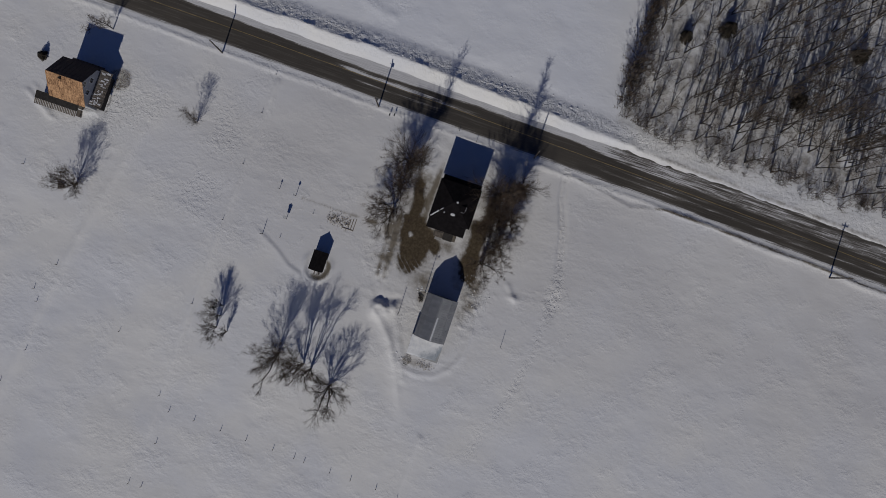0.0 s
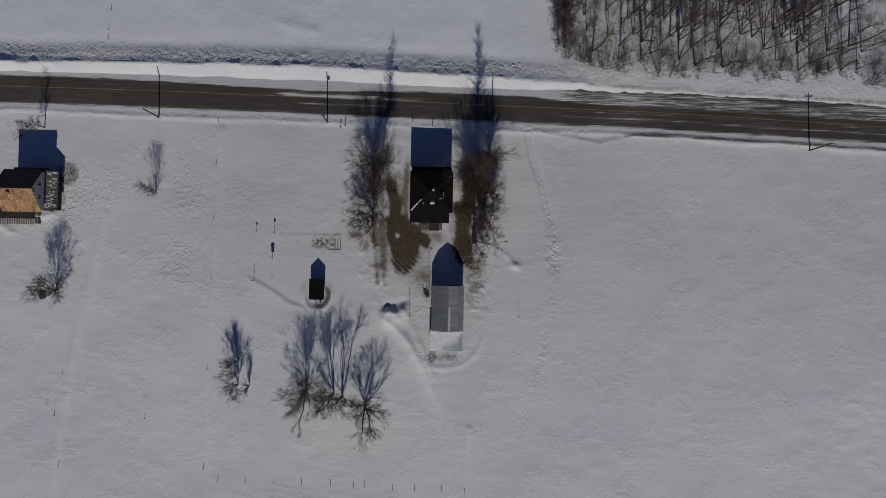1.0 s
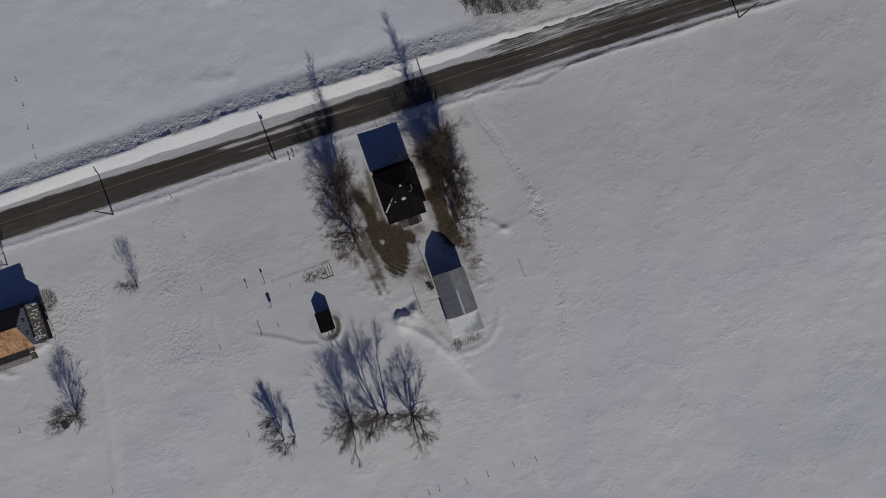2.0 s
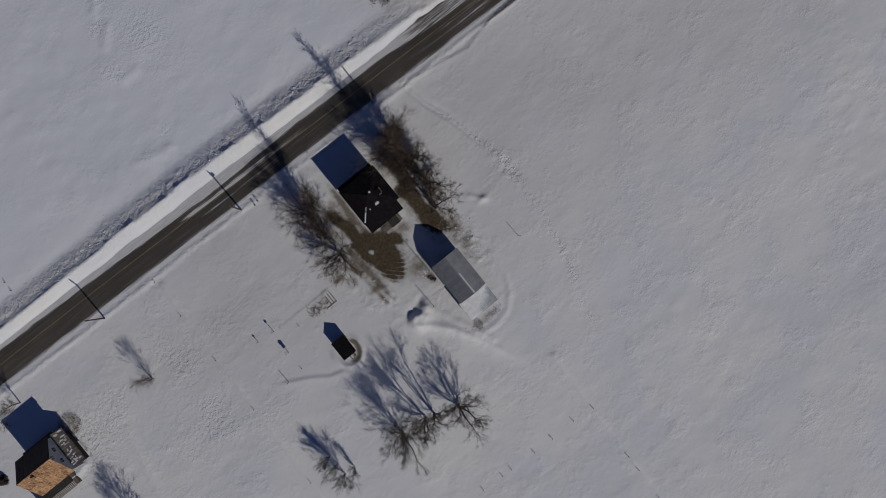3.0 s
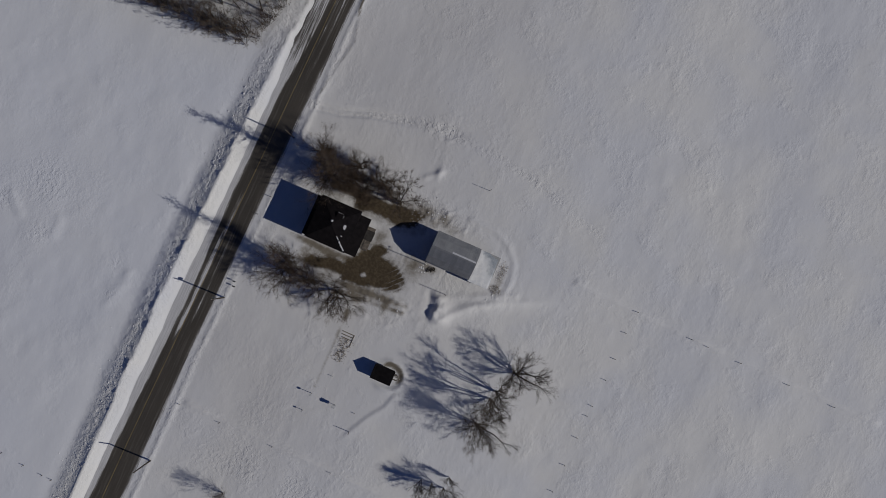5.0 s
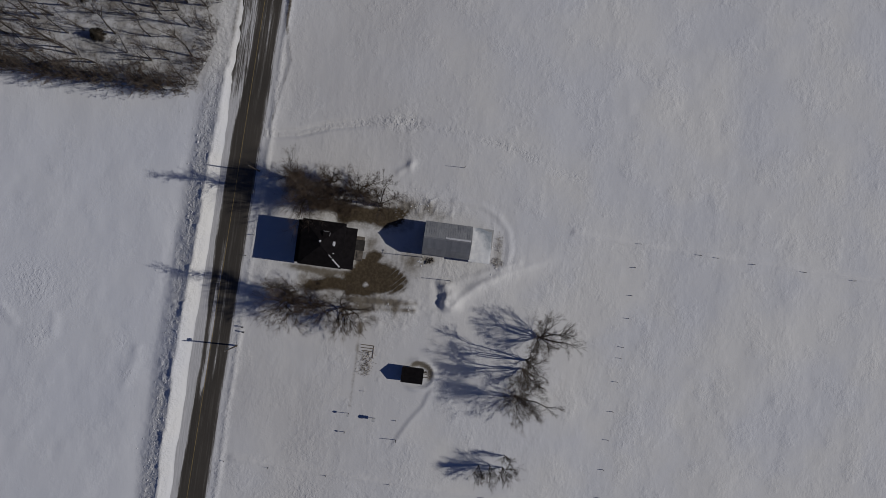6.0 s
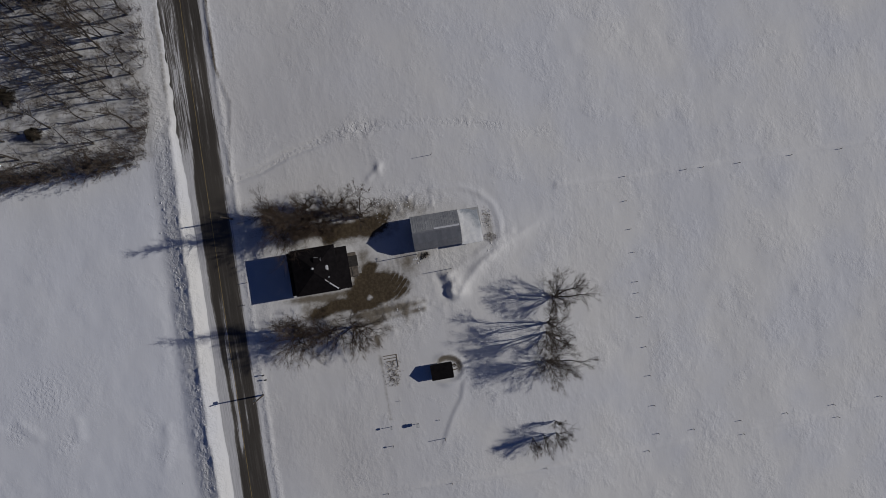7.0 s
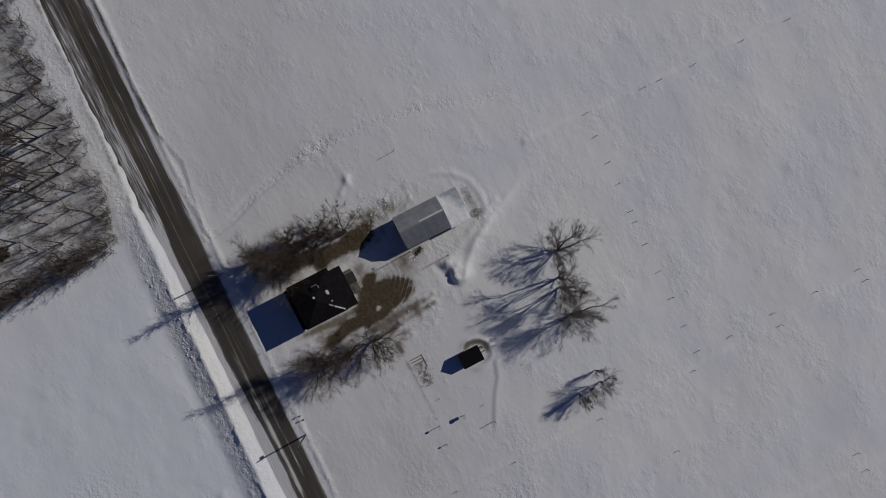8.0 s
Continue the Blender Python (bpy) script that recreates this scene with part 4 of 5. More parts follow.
forked_tree("round-crowned bare tree near the old farmhouse", -2.1, -82.2, 28, TWIG_GREY, tuple((k * 137.5 % 360, 1.0 + 2.2 * (k % 4) / 3, 10.6 - 2.0 * (k % 4) / 3, 0.2) for k in range(10)) + tuple((k * 45 + 10, 3.4 + 0.5 * (k % 3), 4.2 + 0.9 * (k % 3), 0.15) for k in range(8)) + tuple((20 + 26 * k, 4.2 - 0.2 * k, 2.8 + 0.2 * k, 0.15) for k in range(5)), r_base=0.22, levels=4, twigs=5, trunk=0.9, wide=0.3, side=0.36, tight=0.75, thin=0.0055)
tree("tree", "slim bare tree between the farmhouse and the road", "tree", -37.4, -86.2, 29, TWIG_GREY, height=11, **dict(UPRIGHT, spread=2.6, r_base=0.14, limbs=22, thin=0.01))
forked_tree("low leafless shrub with spreading stems behind the farmhouse", -35.5, -91.0, 30, WEED, ((0, 1.4, 2.6), (60, 1.6, 2.4), (120, 1.8, 2.2), (180, 1.8, 2.2), (240, 1.8, 2.4), (300, 1.4, 2.6)), r_base=0.08, levels=3, trunk=0.2)


# ---------------------------------------------------------------- buildings
def window(parent, name, wall_axis, face, along, z, w=0.9, h=1.4, out=1):
    """A framed window on a wall; wall_axis 'x' or 'y' is the wall's outward axis, face its place, along the middle."""
    def bx(a0, a1, d0, d1, z0, z1):
        lo, hi = sorted((face + out * d0, face + out * d1))
        return box(lo, a0, z0, hi, a1, z1) if wall_axis == "x" else box(a0, lo, z0, a1, hi, z1)
    fr = part(name, bx(along - w / 2 - 0.1, along + w / 2 + 0.1, -0.05, 0.05, z - 0.1, z + h + 0.1), SIDING_WHITE, parent, "white painted frame")
    part("pane", bx(along - w / 2, along - 0.03, -0.02, 0.056, z, z + h), GLASS_DARK, fr)
    part("pane", bx(along + 0.03, along + w / 2, -0.02, 0.056, z, z + h), GLASS_DARK, fr)


def hip_house():
    """Tall square house with a black hipped roof, a lower wing and a porch."""
    x0, x1, y0, y1, eave, apex = -28.3, -20.7, -5.55, 2.42, 8.15, 9.95
    h = thing("house", "tall square house with black shingled hip roof", "house")
    part("wall", box(x0, y0, -0.5, x1, y1, eave, 0.03), SIDING_GREY, h, "grey horizontal siding")
    o = 0.5
    e = [(x0 - o, y0 - o), (x1 + o, y0 - o), (x1 + o, y1 + o), (x0 - o, y1 + o)]
    mx, my = (x0 + x1) / 2, (y0 + y1) / 2
    r0, r1 = (mx, my - 0.35, apex), (mx, my + 0.35, apex)
    bm = bmesh.new()
    b = [bm.verts.new((*c, eave)) for c in e]
    lo = [bm.verts.new((*c, eave - 0.18)) for c in e]
    t0, t1 = bm.verts.new(r0), bm.verts.new(r1)
    for f in ((b[0], b[1], t0), (b[1], b[2], t1, t0), (b[2], b[3], t1), (b[3], b[0], t0, t1), tuple(lo[::-1])):
        bm.faces.new(f)
    for k in range(4):
        bm.faces.new((b[k], lo[k], lo[(k + 1) % 4], b[(k + 1) % 4]))
    roof = part("roof", bm, ROOF_BLACK, h, "black asphalt shingles")
    # ridge caps on the hips
    for k, t in ((0, r0), (1, r0), (2, r1), (3, r1)):
        part("hip_cap", rod((*e[k], eave + 0.02), (t[0], t[1], t[2] + 0.02), 0.035, 0.035, 6), ROOF_BLACK, roof)
    # snow left along one hip and round the vents
    rng = random.Random(5)
    for t0_, t1_, w in ((0.08, 0.42, 0.16), (0.46, 0.60, 0.10)):
        bm = bmesh.new()
        pts = [Vector((*e[1], eave)).lerp(Vector(r0), t0_ + (t1_ - t0_) * j / 8) for j in range(9)]
        for a, c in zip(pts, pts[1:]):
            rod(a + Vector((rng.uniform(-.05, .05), rng.uniform(-.05, .05), 0.05)), c + Vector((0, 0, 0.05)), w * rng.uniform(0.6, 1.2), w * rng.uniform(0.6, 1.2), 6, bm)
        part("snow_strip", bm, ROOF_SNOW, roof, "white leftover snow")
    for cx, cy, rx, ry in ((-22.1, -1.35, 0.38, 0.5), (-24.7, -1.15, 0.28, 0.26), (-22.0, -3.2, 0.2, 0.12)):
        bm = bmesh.new()
        bmesh.ops.create_icosphere(bm, subdivisions=2, radius=1.0)
        z = eave + (apex - eave) * (1 - abs(cx - mx) / (x1 + o - mx))
        for v in bm.verts:
            v.co = Vector((cx + v.co.x * rx * rng.uniform(0.8, 1.15), cy + v.co.y * ry * rng.uniform(0.8, 1.15), z + 0.02 + v.co.z * 0.12))
        part("snow_patch", bm, ROOF_SNOW, roof, "white leftover snow")
    part("vent_pipe", rod((-25.0, -1.15, 9.4), (-25.0, -1.15, 10.5), 0.08, 0.08, 10), IRON, roof)
    hatch = part("roof_hatch", box(-24.4, -0.1, 9.0, -23.0, 0.9, 9.6, 0.03), ROOF_BLACK, roof, "low black roof hatch")
    part("snow_strip", box(-24.3, 0.89, 9.61, -23.2, 0.93, 9.65), ROOF_SNOW, hatch, "thin line of snow")
    part("snow_strip", box(-23.03, 0.1, 9.61, -22.98, 0.7, 9.65), ROOF_SNOW, hatch, "thin line of snow")
    # lower wing towards the yard
    w = part("rear_wing", box(x1, -5.6, -0.5, -18.75, 1.9, 5.2, 0.03), SIDING_GREY, h, "lower rear wing")
    part("wing_roof", slab([(x1, -6.0, 6.0), (-18.2, -6.0, 5.2), (-18.2, 2.28, 5.2), (x1, 2.28, 6.0)], 0.16), ROOF_BLACK, w, "black low-pitched roof")
    # front porch
    p = part("porch_roof", slab([(-30.4, -5.9, 3.0), (x0, -5.9, 3.6), (x0, 2.7, 3.6), (-30.4, 2.7, 3.0)], 0.15), ROOF_BLACK, h, "narrow porch roof")
    for y in (-5.6, -2.8, 0.0, 2.5):
        part("porch_post", box(-30.3, y - 0.07, -0.5, -30.16, y + 0.07, 2.9), SIDING_WHITE, p)
    part("porch_floor", box(-30.4, -5.8, -0.5, x0, 2.6, 0.35), BOARD_OLD, p)
    for y in (-4.2, -1.5, 1.2):
        for z in (1.2, 4.6):
            window(h, "window", "x", x0, y, z, out=-1)
            if z < 3:
                window(h, "window", "x", -18.75, y - 0.4, z, out=1)
    for x in (-26.2, -23.0):
        for z in (1.2, 4.6):
            window(h, "window", "y", y0, x, z, out=-1)
            window(h, "window", "y", y1, x, z, out=1)
    # back landing with hatch
    d = thing("back_landing", "grey wooden landing with cellar hatch behind the house", "landing", -1.1)
    part("deck", box(-17.55, -4.1, -0.4, -15.9, 0.9, 0.5, 0.02), BOARD_OLD, d)
    part("hatch", slab([(-17.5, -2.0, 1.15), (-15.7, -2.0, 0.75), (-15.7, 0.2, 0.75), (-17.5, 0.2, 1.15)], 0.10), BOARD_BLACK, d, "dark sheet hatch")
    part("hatch_frame", box(-17.5, -1.9, 0.5, -15.8, 0.1, 0.68), BOARD_OLD, d)
    part("step", box(-15.9, -3.6, -0.4, -15.3, -2.2, 0.2, 0.02), CONCRETE, d)
    part("railing", box(-16.0, 0.78, 0.5, -15.92, 0.86, 1.4), BOARD_OLD, d)
    part("railing", box(-16.0, -4.05, 0.5, -15.92, -3.97, 1.4), BOARD_OLD, d)
    part("handrail", box(-16.0, -4.05, 1.36, -15.92, -2.1, 1.44), BOARD_OLD, d)


hip_house()


def gambrel_barn():
    """Barn with a gambrel roof of sheet metal, and a low shed built on."""
    x0, x1, ym = -4.83, 4.46, 2.42
    eave, knee, ridge = 3.8, 5.8, 7.2
    half, kn = 3.2, 2.1
    b = thing("barn", "old barn with grey sheet-metal gambrel roof", "barn")
    prof = [(ym - half, -0.5), (ym + half, -0.5), (ym + half, eave), (ym + kn, knee - 0.1), (ym, ridge - 0.1), (ym - kn, knee - 0.1), (ym - half, eave)]
    part("wall", extrude_profile(prof, x0, x1), BOARD_OLD, b, "weathered vertical boards")
    n = 10
    o = 0.12
    slopes = (((ym + half + 0.22, eave - 0.12), (ym + kn, knee), METAL_FROST), ((ym + kn, knee), (ym, ridge), METAL_FROST),
              ((ym - half - 0.22, eave - 0.12), (ym - kn, knee), METAL_GREY), ((ym - kn, knee), (ym, ridge), METAL_GREY))
    roof = part("roof", box(x0 - o, ym - 0.14, ridge - 0.03, x1 + o, ym + 0.14, ridge + 0.05), METAL_GREY, b, "ridge cap of bent sheet")
    w = (x1 - x0 + 2 * o) / n
    rng = random.Random(9)
    for (ya, za), (yb, zb), m in slopes:
        for k in range(n):
            xa, lift = x0 - o + k * w, 0.012 * (k % 2)
            bm = slab([(xa, ya, za + lift), (xa + w + 0.04, ya, za + lift), (xa + w + 0.04, yb, zb + lift), (xa, yb, zb + lift)], 0.03)
            for r in (0.06, w / 2) if m is METAL_FROST else ():
                p, q = Vector((xa + r, ya, za + lift + 0.02)), Vector((xa + r, yb, zb + lift + 0.02))
                rod(p, q, 0.03, 0.03, 4, bm)
            part("roof_sheet", bm, m, roof)
    # snow caught under the ridge on the lee side
    bm = slab([(-0.6, ym + 0.5, ridge - 0.29), (x1, ym + 0.5, ridge - 0.29), (x1, ym + 0.15, ridge + 0.02), (-0.6, ym + 0.15, ridge + 0.02)], 0.03)
    part("snow_strip", bm, ROOF_SNOW, roof, "thin white snow left by the ridge")
    part("barn_door", box(x0 - 0.06, ym - 1.4, -0.4, x0, ym + 1.4, 2.9), BOARD_BLACK, b, "dark sliding door")
    part("door_rail", box(x0 - 0.1, ym - 2.9, 2.95, x0, ym + 1.5, 3.05), IRON, b)
    # low shed at the end
    s = part("lean_to", box(x1, ym - 3.45, -0.5, 8.75, ym + 3.1, 2.6), BOARD_OLD, b, "low shed of boards")
    part("lean_to_roof", slab([(x1 + 0.02, ym - 3.7, 3.3), (9.0, ym - 3.7, 2.7), (9.0, ym + 3.35, 2.7), (x1 + 0.02, ym + 3.35, 3.3)], 0.10), METAL_FROST, s, "flat grey sheet roof")
    # snow blanket with a thawed corner
    nx, ny = 26, 36
    v, f, icy = [], [], []
    for i in range(nx + 1):
        for j in range(ny + 1):
            x, y = x1 + 0.05 + (8.97 - x1 - 0.05) * i / nx, ym - 3.68 + 7.0 * j / ny
            u, t = i / nx, j / ny
            thaw = u * 1.0 + t * 0.9 - 1.2 + 0.22 * float(fbm(np.array([x / 1.5]), np.array([y / 1.5]), 3, 7)[0])
            depth = 0.29 * (1 - max(0.0, min(1.0, (thaw + 0.45) / 0.9))) + 0.012 + 0.1 * max(0.0, 1 - u / 0.25)
            icy.append(max(0.0, min(1.0, (thaw + 0.5) / 0.75)) + 0.5 * max(0.0, (t - 0.86) / 0.14) * min(1.0, u / 0.2))
            edge = min(u, 1 - u, t, 1 - t)
            depth -= 0.12 * max(0.0, 1 - edge / 0.07)
            v.append((x, y, 3.3 - 0.6 * (x - x1) / (9.0 - x1) + depth))
    for i in range(nx):
        for j in range(ny):
            a = i * (ny + 1) + j
            f.append((a, a + ny + 1, a + ny + 2, a + 1))
    add_attribute(mesh_object("roof_snow", v, f, ICED_SNOW, s, "soft white snow blanket thawed to grey ice at one corner", smooth=True), "icy", icy)
    # old timbers leaning at the corner
    rng = random.Random(4)
    p = thing("scrap_pile", "small heap of dark boards beside the barn", "scrap pile", -3.3, -2.3, ground_z(-3.3, -2.3))
    for k in range(9):
        a = rng.uniform(0, math.pi)
        L = rng.uniform(0.5, 1.3)
        c = Vector((rng.uniform(-0.9, 0.9), rng.uniform(-0.45, 0.45), 0.1 + 0.06 * k))
        dx = Vector((math.cos(a), math.sin(a), rng.uniform(-0.1, 0.2))) * L / 2
        part("board", rod(c - dx, c + dx, 0.09, 0.07, 4), BOARD_OLD if k % 2 else BOARD_BLACK, p)


gambrel_barn()


def small_shed():
    x0, x1, y0, y1, eave, ridge = -5.68, -1.47, -27.2, -24.4, 2.35, 3.45
    ym = (y0 + y1) / 2
    s = thing("shed", "small black gable-roofed shed in a snow hollow", "shed")
    part("wall", extrude_profile([(y0, -0.5), (y1, -0.5), (y1, eave), (ym, ridge - 0.08), (y0, eave)], x0, x1), BOARD_BLACK, s, "dark tarred boards")
    for sgn in (-1, 1):
        ye = ym + sgn * (ym - y0 + 0.18)
        part("roof_slope", slab([(x0 - 0.12, ye, eave - 0.12), (x1 + 0.12, ye, eave - 0.12), (x1 + 0.12, ym, ridge), (x0 - 0.12, ym, ridge)], 0.07), ROOF_BLACK, s, "black roofing felt")
    part("ridge_cap", rod((x0 - 0.12, ym, ridge), (x1 + 0.12, ym, ridge), 0.07, 0.07, 6), ROOF_BLACK, s)
    part("door", box(x1 - 0.02, ym - 0.5, 0.0, x1 + 0.05, ym + 0.5, 1.95), BOARD_OLD, s, "plank door")
    rng = random.Random(14)
    for k in range(6):
        L = rng.uniform(0.5, 1.0)
        cx, cy = x1 + 0.55 + rng.uniform(-0.2, 0.3), ym + rng.uniform(-0.9, 0.9)
        st = tagged(part("firewood", rod((cx - L / 2, cy, ground_z(cx, cy) + 0.08), (cx + L / 2, cy + 0.1, ground_z(cx, cy) + 0.1), 0.08, 0.08, 7), BOARD_OLD), "split log lying by the shed", "firewood", "firewood by the shed")


small_shed()


def farmhouse():
    """Two-storey gable farmhouse with a rusty sheet roof, a north addition and a slatted porch roof."""
    x0, x1, y0, y1, eave, ridge = -27.6, -19.6, -91.0, -83.5, 6.2, 10.3
    xm = (x0 + x1) / 2
    h = thing("farmhouse", "old two-storey farmhouse with rusty sheet-metal gable roof", "house", 0.6, 0.0)
    bm = bmesh.new()
    prof = [(x0, -0.5), (x1, -0.5), (x1, eave), (xm, ridge - 0.12), (x0, eave)]
    a = [bm.verts.new((x, y0, z)) for x, z in prof]
    c = [bm.verts.new((x, y1, z)) for x, z in prof]
    bm.faces.new(a)
    bm.faces.new(c[::-1])
    for k in range(5):
        bm.faces.new((a[k], a[(k + 1) % 5], c[(k + 1) % 5], c[k]))
    part("wall", bm, SIDING_GREY, h, "greyish white siding")
    o = 0.35
    roof = part("roof", rod((xm, y0 - o, ridge + 0.02), (xm, y1 + o, ridge + 0.02), 0.09, 0.09, 6), METAL_RUST, h, "rusted ridge cap")
    cols, rows = 9, 4
    L, wid = (y1 - y0 + 2 * o) / cols, 1.0 / rows
    drop = (ridge - eave) / (x1 - xm)
    # sunlit east slope in rust, west slope darkened by colour as if shaded
    for side, m in ((1, METAL_RUST), (-1, METAL_RUST_SHADED)):
        xe = (x1 - xm + 0.4)
        for k in range(cols):
            for r in range(rows):
                ya = y0 - o + k * L
                d0, d1 = xe * r * wid, xe * (r + 1) * wid + 0.06
                lift = 0.012 * ((k + r) % 2) + 0.01 * (rows - r)
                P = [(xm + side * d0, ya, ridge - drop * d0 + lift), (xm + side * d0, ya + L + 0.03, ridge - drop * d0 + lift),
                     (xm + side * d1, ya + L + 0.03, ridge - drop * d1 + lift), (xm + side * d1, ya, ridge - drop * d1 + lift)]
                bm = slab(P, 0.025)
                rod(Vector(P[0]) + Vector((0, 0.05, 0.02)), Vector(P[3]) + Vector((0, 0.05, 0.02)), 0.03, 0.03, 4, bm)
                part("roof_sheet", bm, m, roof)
    part("chimney", box(xm + 0.35, -88.2, ridge - 1.2, xm + 0.75, -87.8, ridge + 0.25), BOARD_BLACK, h, "short dark flue")
    for x, z in ((-25.0, 5.4), (-22.3, 5.4), (-23.6, 7.7), (-21.6, 5.3)):
        if x != -21.6:
            window(h, "window", "y", y1, x, z + 0.35, 1.0, 1.25)
    # north addition, sheet roof with snow in the furrows
    ad = part("addition", box(x0 + 0.4, y1, -0.5, x1 - 0.4, y1 + 1.6, 2.8), BOARD_BLACK, h, "dark boarded lean-to addition")
    n = 34
    w = (x1 - 0.4 - (x0 - 0.5)) / n
    rng = random.Random(3)
    for k in range(n):
        xa = x0 - 0.5 + k * w
        dz = rng.uniform(-0.02, 0.03)
        part("roof_board", slab([(xa, y1 + 0.02, 4.4 + dz), (xa + w - 0.015, y1 + 0.02, 4.4 + dz), (xa + w - 0.015, y1 + 2.0 + rng.uniform(0, 0.25), 2.7 + dz), (xa, y1 + 2.1, 2.7 + dz)], 0.05), BOARD_OLD, ad)
    for k in range(46):
        xa, L, m = rng.uniform(x0 - 0.4, x1 - 0.7), rng.uniform(0.08, 0.3), rng.uniform(0.3, 1.75)
        z0, z1 = 4.4 - 0.81 * (m - L), 4.4 - 0.81 * (m + L)
        wd = rng.uniform(0.08, 0.45)
        part("snow_strip", slab([(xa, y1 + m - L, z0 + 0.08), (xa + wd, y1 + m - L, z0 + 0.08), (xa + wd * 0.8, y1 + m + L, z1 + 0.08), (xa + 0.05, y1 + m + L, z1 + 0.08)], 0.06), ROOF_SNOW, ad, "leftover snow")
    bk = part("back_lean_to", box(x0 - 1.0, y0 + 0.4, -0.5, x0, y1 - 0.2, 2.6), BOARD_BLACK, h, "narrow dark lean-to along the back wall")
    part("lean_to_roof", slab([(x0 - 1.25, y0 + 0.1, 2.65), (x0 - 0.02, y0 + 0.1, 3.3), (x0 - 0.02, y1, 3.3), (x0 - 1.25, y1, 2.65)], 0.06), METAL_RUST_SHADED, bk)
    # long slatted porch roof on the sunny side
    p = part("porch_floor", box(x1, -95.8, -0.5, x1 + 2.6, -86.2, 0.3), BOARD_OLD, h)
    for y in (-95.6, -92.4, -89.4, -86.4):
        part("porch_post", box(x1 + 2.4, y - 0.07, 0.3, x1 + 2.54, y + 0.07, 2.35), BOARD_OLD, p)
    part("porch_beam", box(x1 + 2.38, -95.8, 2.3, x1 + 2.56, -86.2, 2.44), BOARD_OLD, p)
    # upper strip of the porch roof in black, for the main eave's shadow
    part("porch_shade_strip", slab([(x1 + 0.02, -95.9, 2.95), (x1 + 1.7, -95.9, 2.7), (x1 + 1.7, -86.1, 2.7), (x1 + 0.02, -86.1, 2.95)], 0.06), BOARD_BLACK, p, "porch roof strip coloured dark as the eave's shadow")
    part("porch_snow", slab([(x1 + 1.7, -95.8, 2.66), (x1 + 2.8, -95.8, 2.46), (x1 + 2.8, -86.2, 2.46), (x1 + 1.7, -86.2, 2.66)], 0.04), ROOF_SNOW, p, "snow lying between the slats")
    for k in range(26):
        y = -95.8 + k * 0.37
        part("porch_slat", slab([(x1 + 1.7, y, 2.72), (x1 + 2.9, y, 2.5), (x1 + 2.9, y + 0.2 + 0.1 * rng.random(), 2.5), (x1 + 1.7, y + 0.27, 2.72)], 0.05), BOARD_OLD, p)


farmhouse()


# ---------------------------------------------------------------- poles, posts and small things
def utility_pole(x, y, height, arm, group="utility poles"):
    p = thing("utility_pole", "tall dark wooden utility pole along the road", "utility pole", x, y, ground_z(x, y), group=group)
    part("shaft", rod((0, 0, -0.5), (0, 0, height), 0.17, 0.11, 10), POLE_WOOD, p)
    if arm:
        part("crossarm", box(-0.06, -0.75, height - 0.55, 0.06, 0.75, height - 0.43), POLE_WOOD, p)
        for dy in (-0.68, 0.0, 0.68):
            z = height - 0.43 if dy else height
            part("insulator", rod((0, dy, z), (0, dy, z + 0.25), 0.07, 0.05, 8), PORCELAIN, p)
    else:
        part("insulator", rod((0, 0, height), (0, 0, height + 0.25), 0.07, 0.05, 8), PORCELAIN, p)
    part("bracket", rod((0, 0, height - 1.4), (-0.0, -0.45, height - 1.2), 0.04, 0.04, 6), IRON, p)
    return p


utility_pole(-40.4, 11.5, 9.0, False)
up = utility_pole(-40.1, -24.7, 9.0, False)
part("transformer", rod((0, 0.32, 7.1), (0, 0.32, 8.0), 0.24, 0.24, 12), MAIL_GREY, up, "grey can-shaped transformer")
utility_pole(-40.2, -61.4, 9.2, False)
utility_pole(-36.4, 81.4, 9.6, True)
utility_pole(-40.7, -99.0, 9.0, False)

yp = thing("yard_pole", "dark wooden yard pole by the barn corner", "yard pole", -4.75, -1.65, ground_z(-4.75, -1.65))
part("shaft", rod((0, 0, -0.4), (0, 0, 6.4), 0.085, 0.06, 9), POLE_WOOD, yp)
part("lamp_arm", rod((0, 0, 6.2), (0, 0.55, 6.35), 0.03, 0.03, 6), IRON, yp)
part("lamp_head", rod((0, 0.6, 6.2), (0, 0.6, 6.45), 0.14, 0.09, 9), MAIL_GREY, yp)

FENCE = [(39.9, 7.1), (39.4, 2.1), (39.4, -3.8), (39.3, -8.6), (38.9, -14.7), (38.8, -17.0), (38.7, -22.0), (38.6, -28.2), (38.5, -34.2), (38.3, -40.4), (38.3, -46.3),
         (52.5, 6.4), (56.2, 6.3), (63.8, 6.0), (74.7, 5.8), (85.3, 5.4), (-39.5, -48.5), (-30.4, -48.6), (-18.4, -48.8), (-5.3, -49.0), (14.3, -49.2), (35.6, -49.4),
         (55.6, -49.3), (75.6, -49.2), (45.6, -46.6), (55.4, -46.5), (65.1, -46.5), (75.1, -46.5), (85.2, -46.5)]
FENCE += [(15.9, -80.3), (22.4, -83.2), (24.9, -81.7), (35.6, -80.4), (43.8, -83.4), (-2.7, -94.7), (25.2, -62.4), (57.9, -83.7), (57.9, -79.9)]
FENCE += [(-57.0, -73.0), (-59.2, -72.9), (-63.5, -72.5), (-68.6, -71.9), (-74.2, -71.6)]
rng = random.Random(77)
first = None
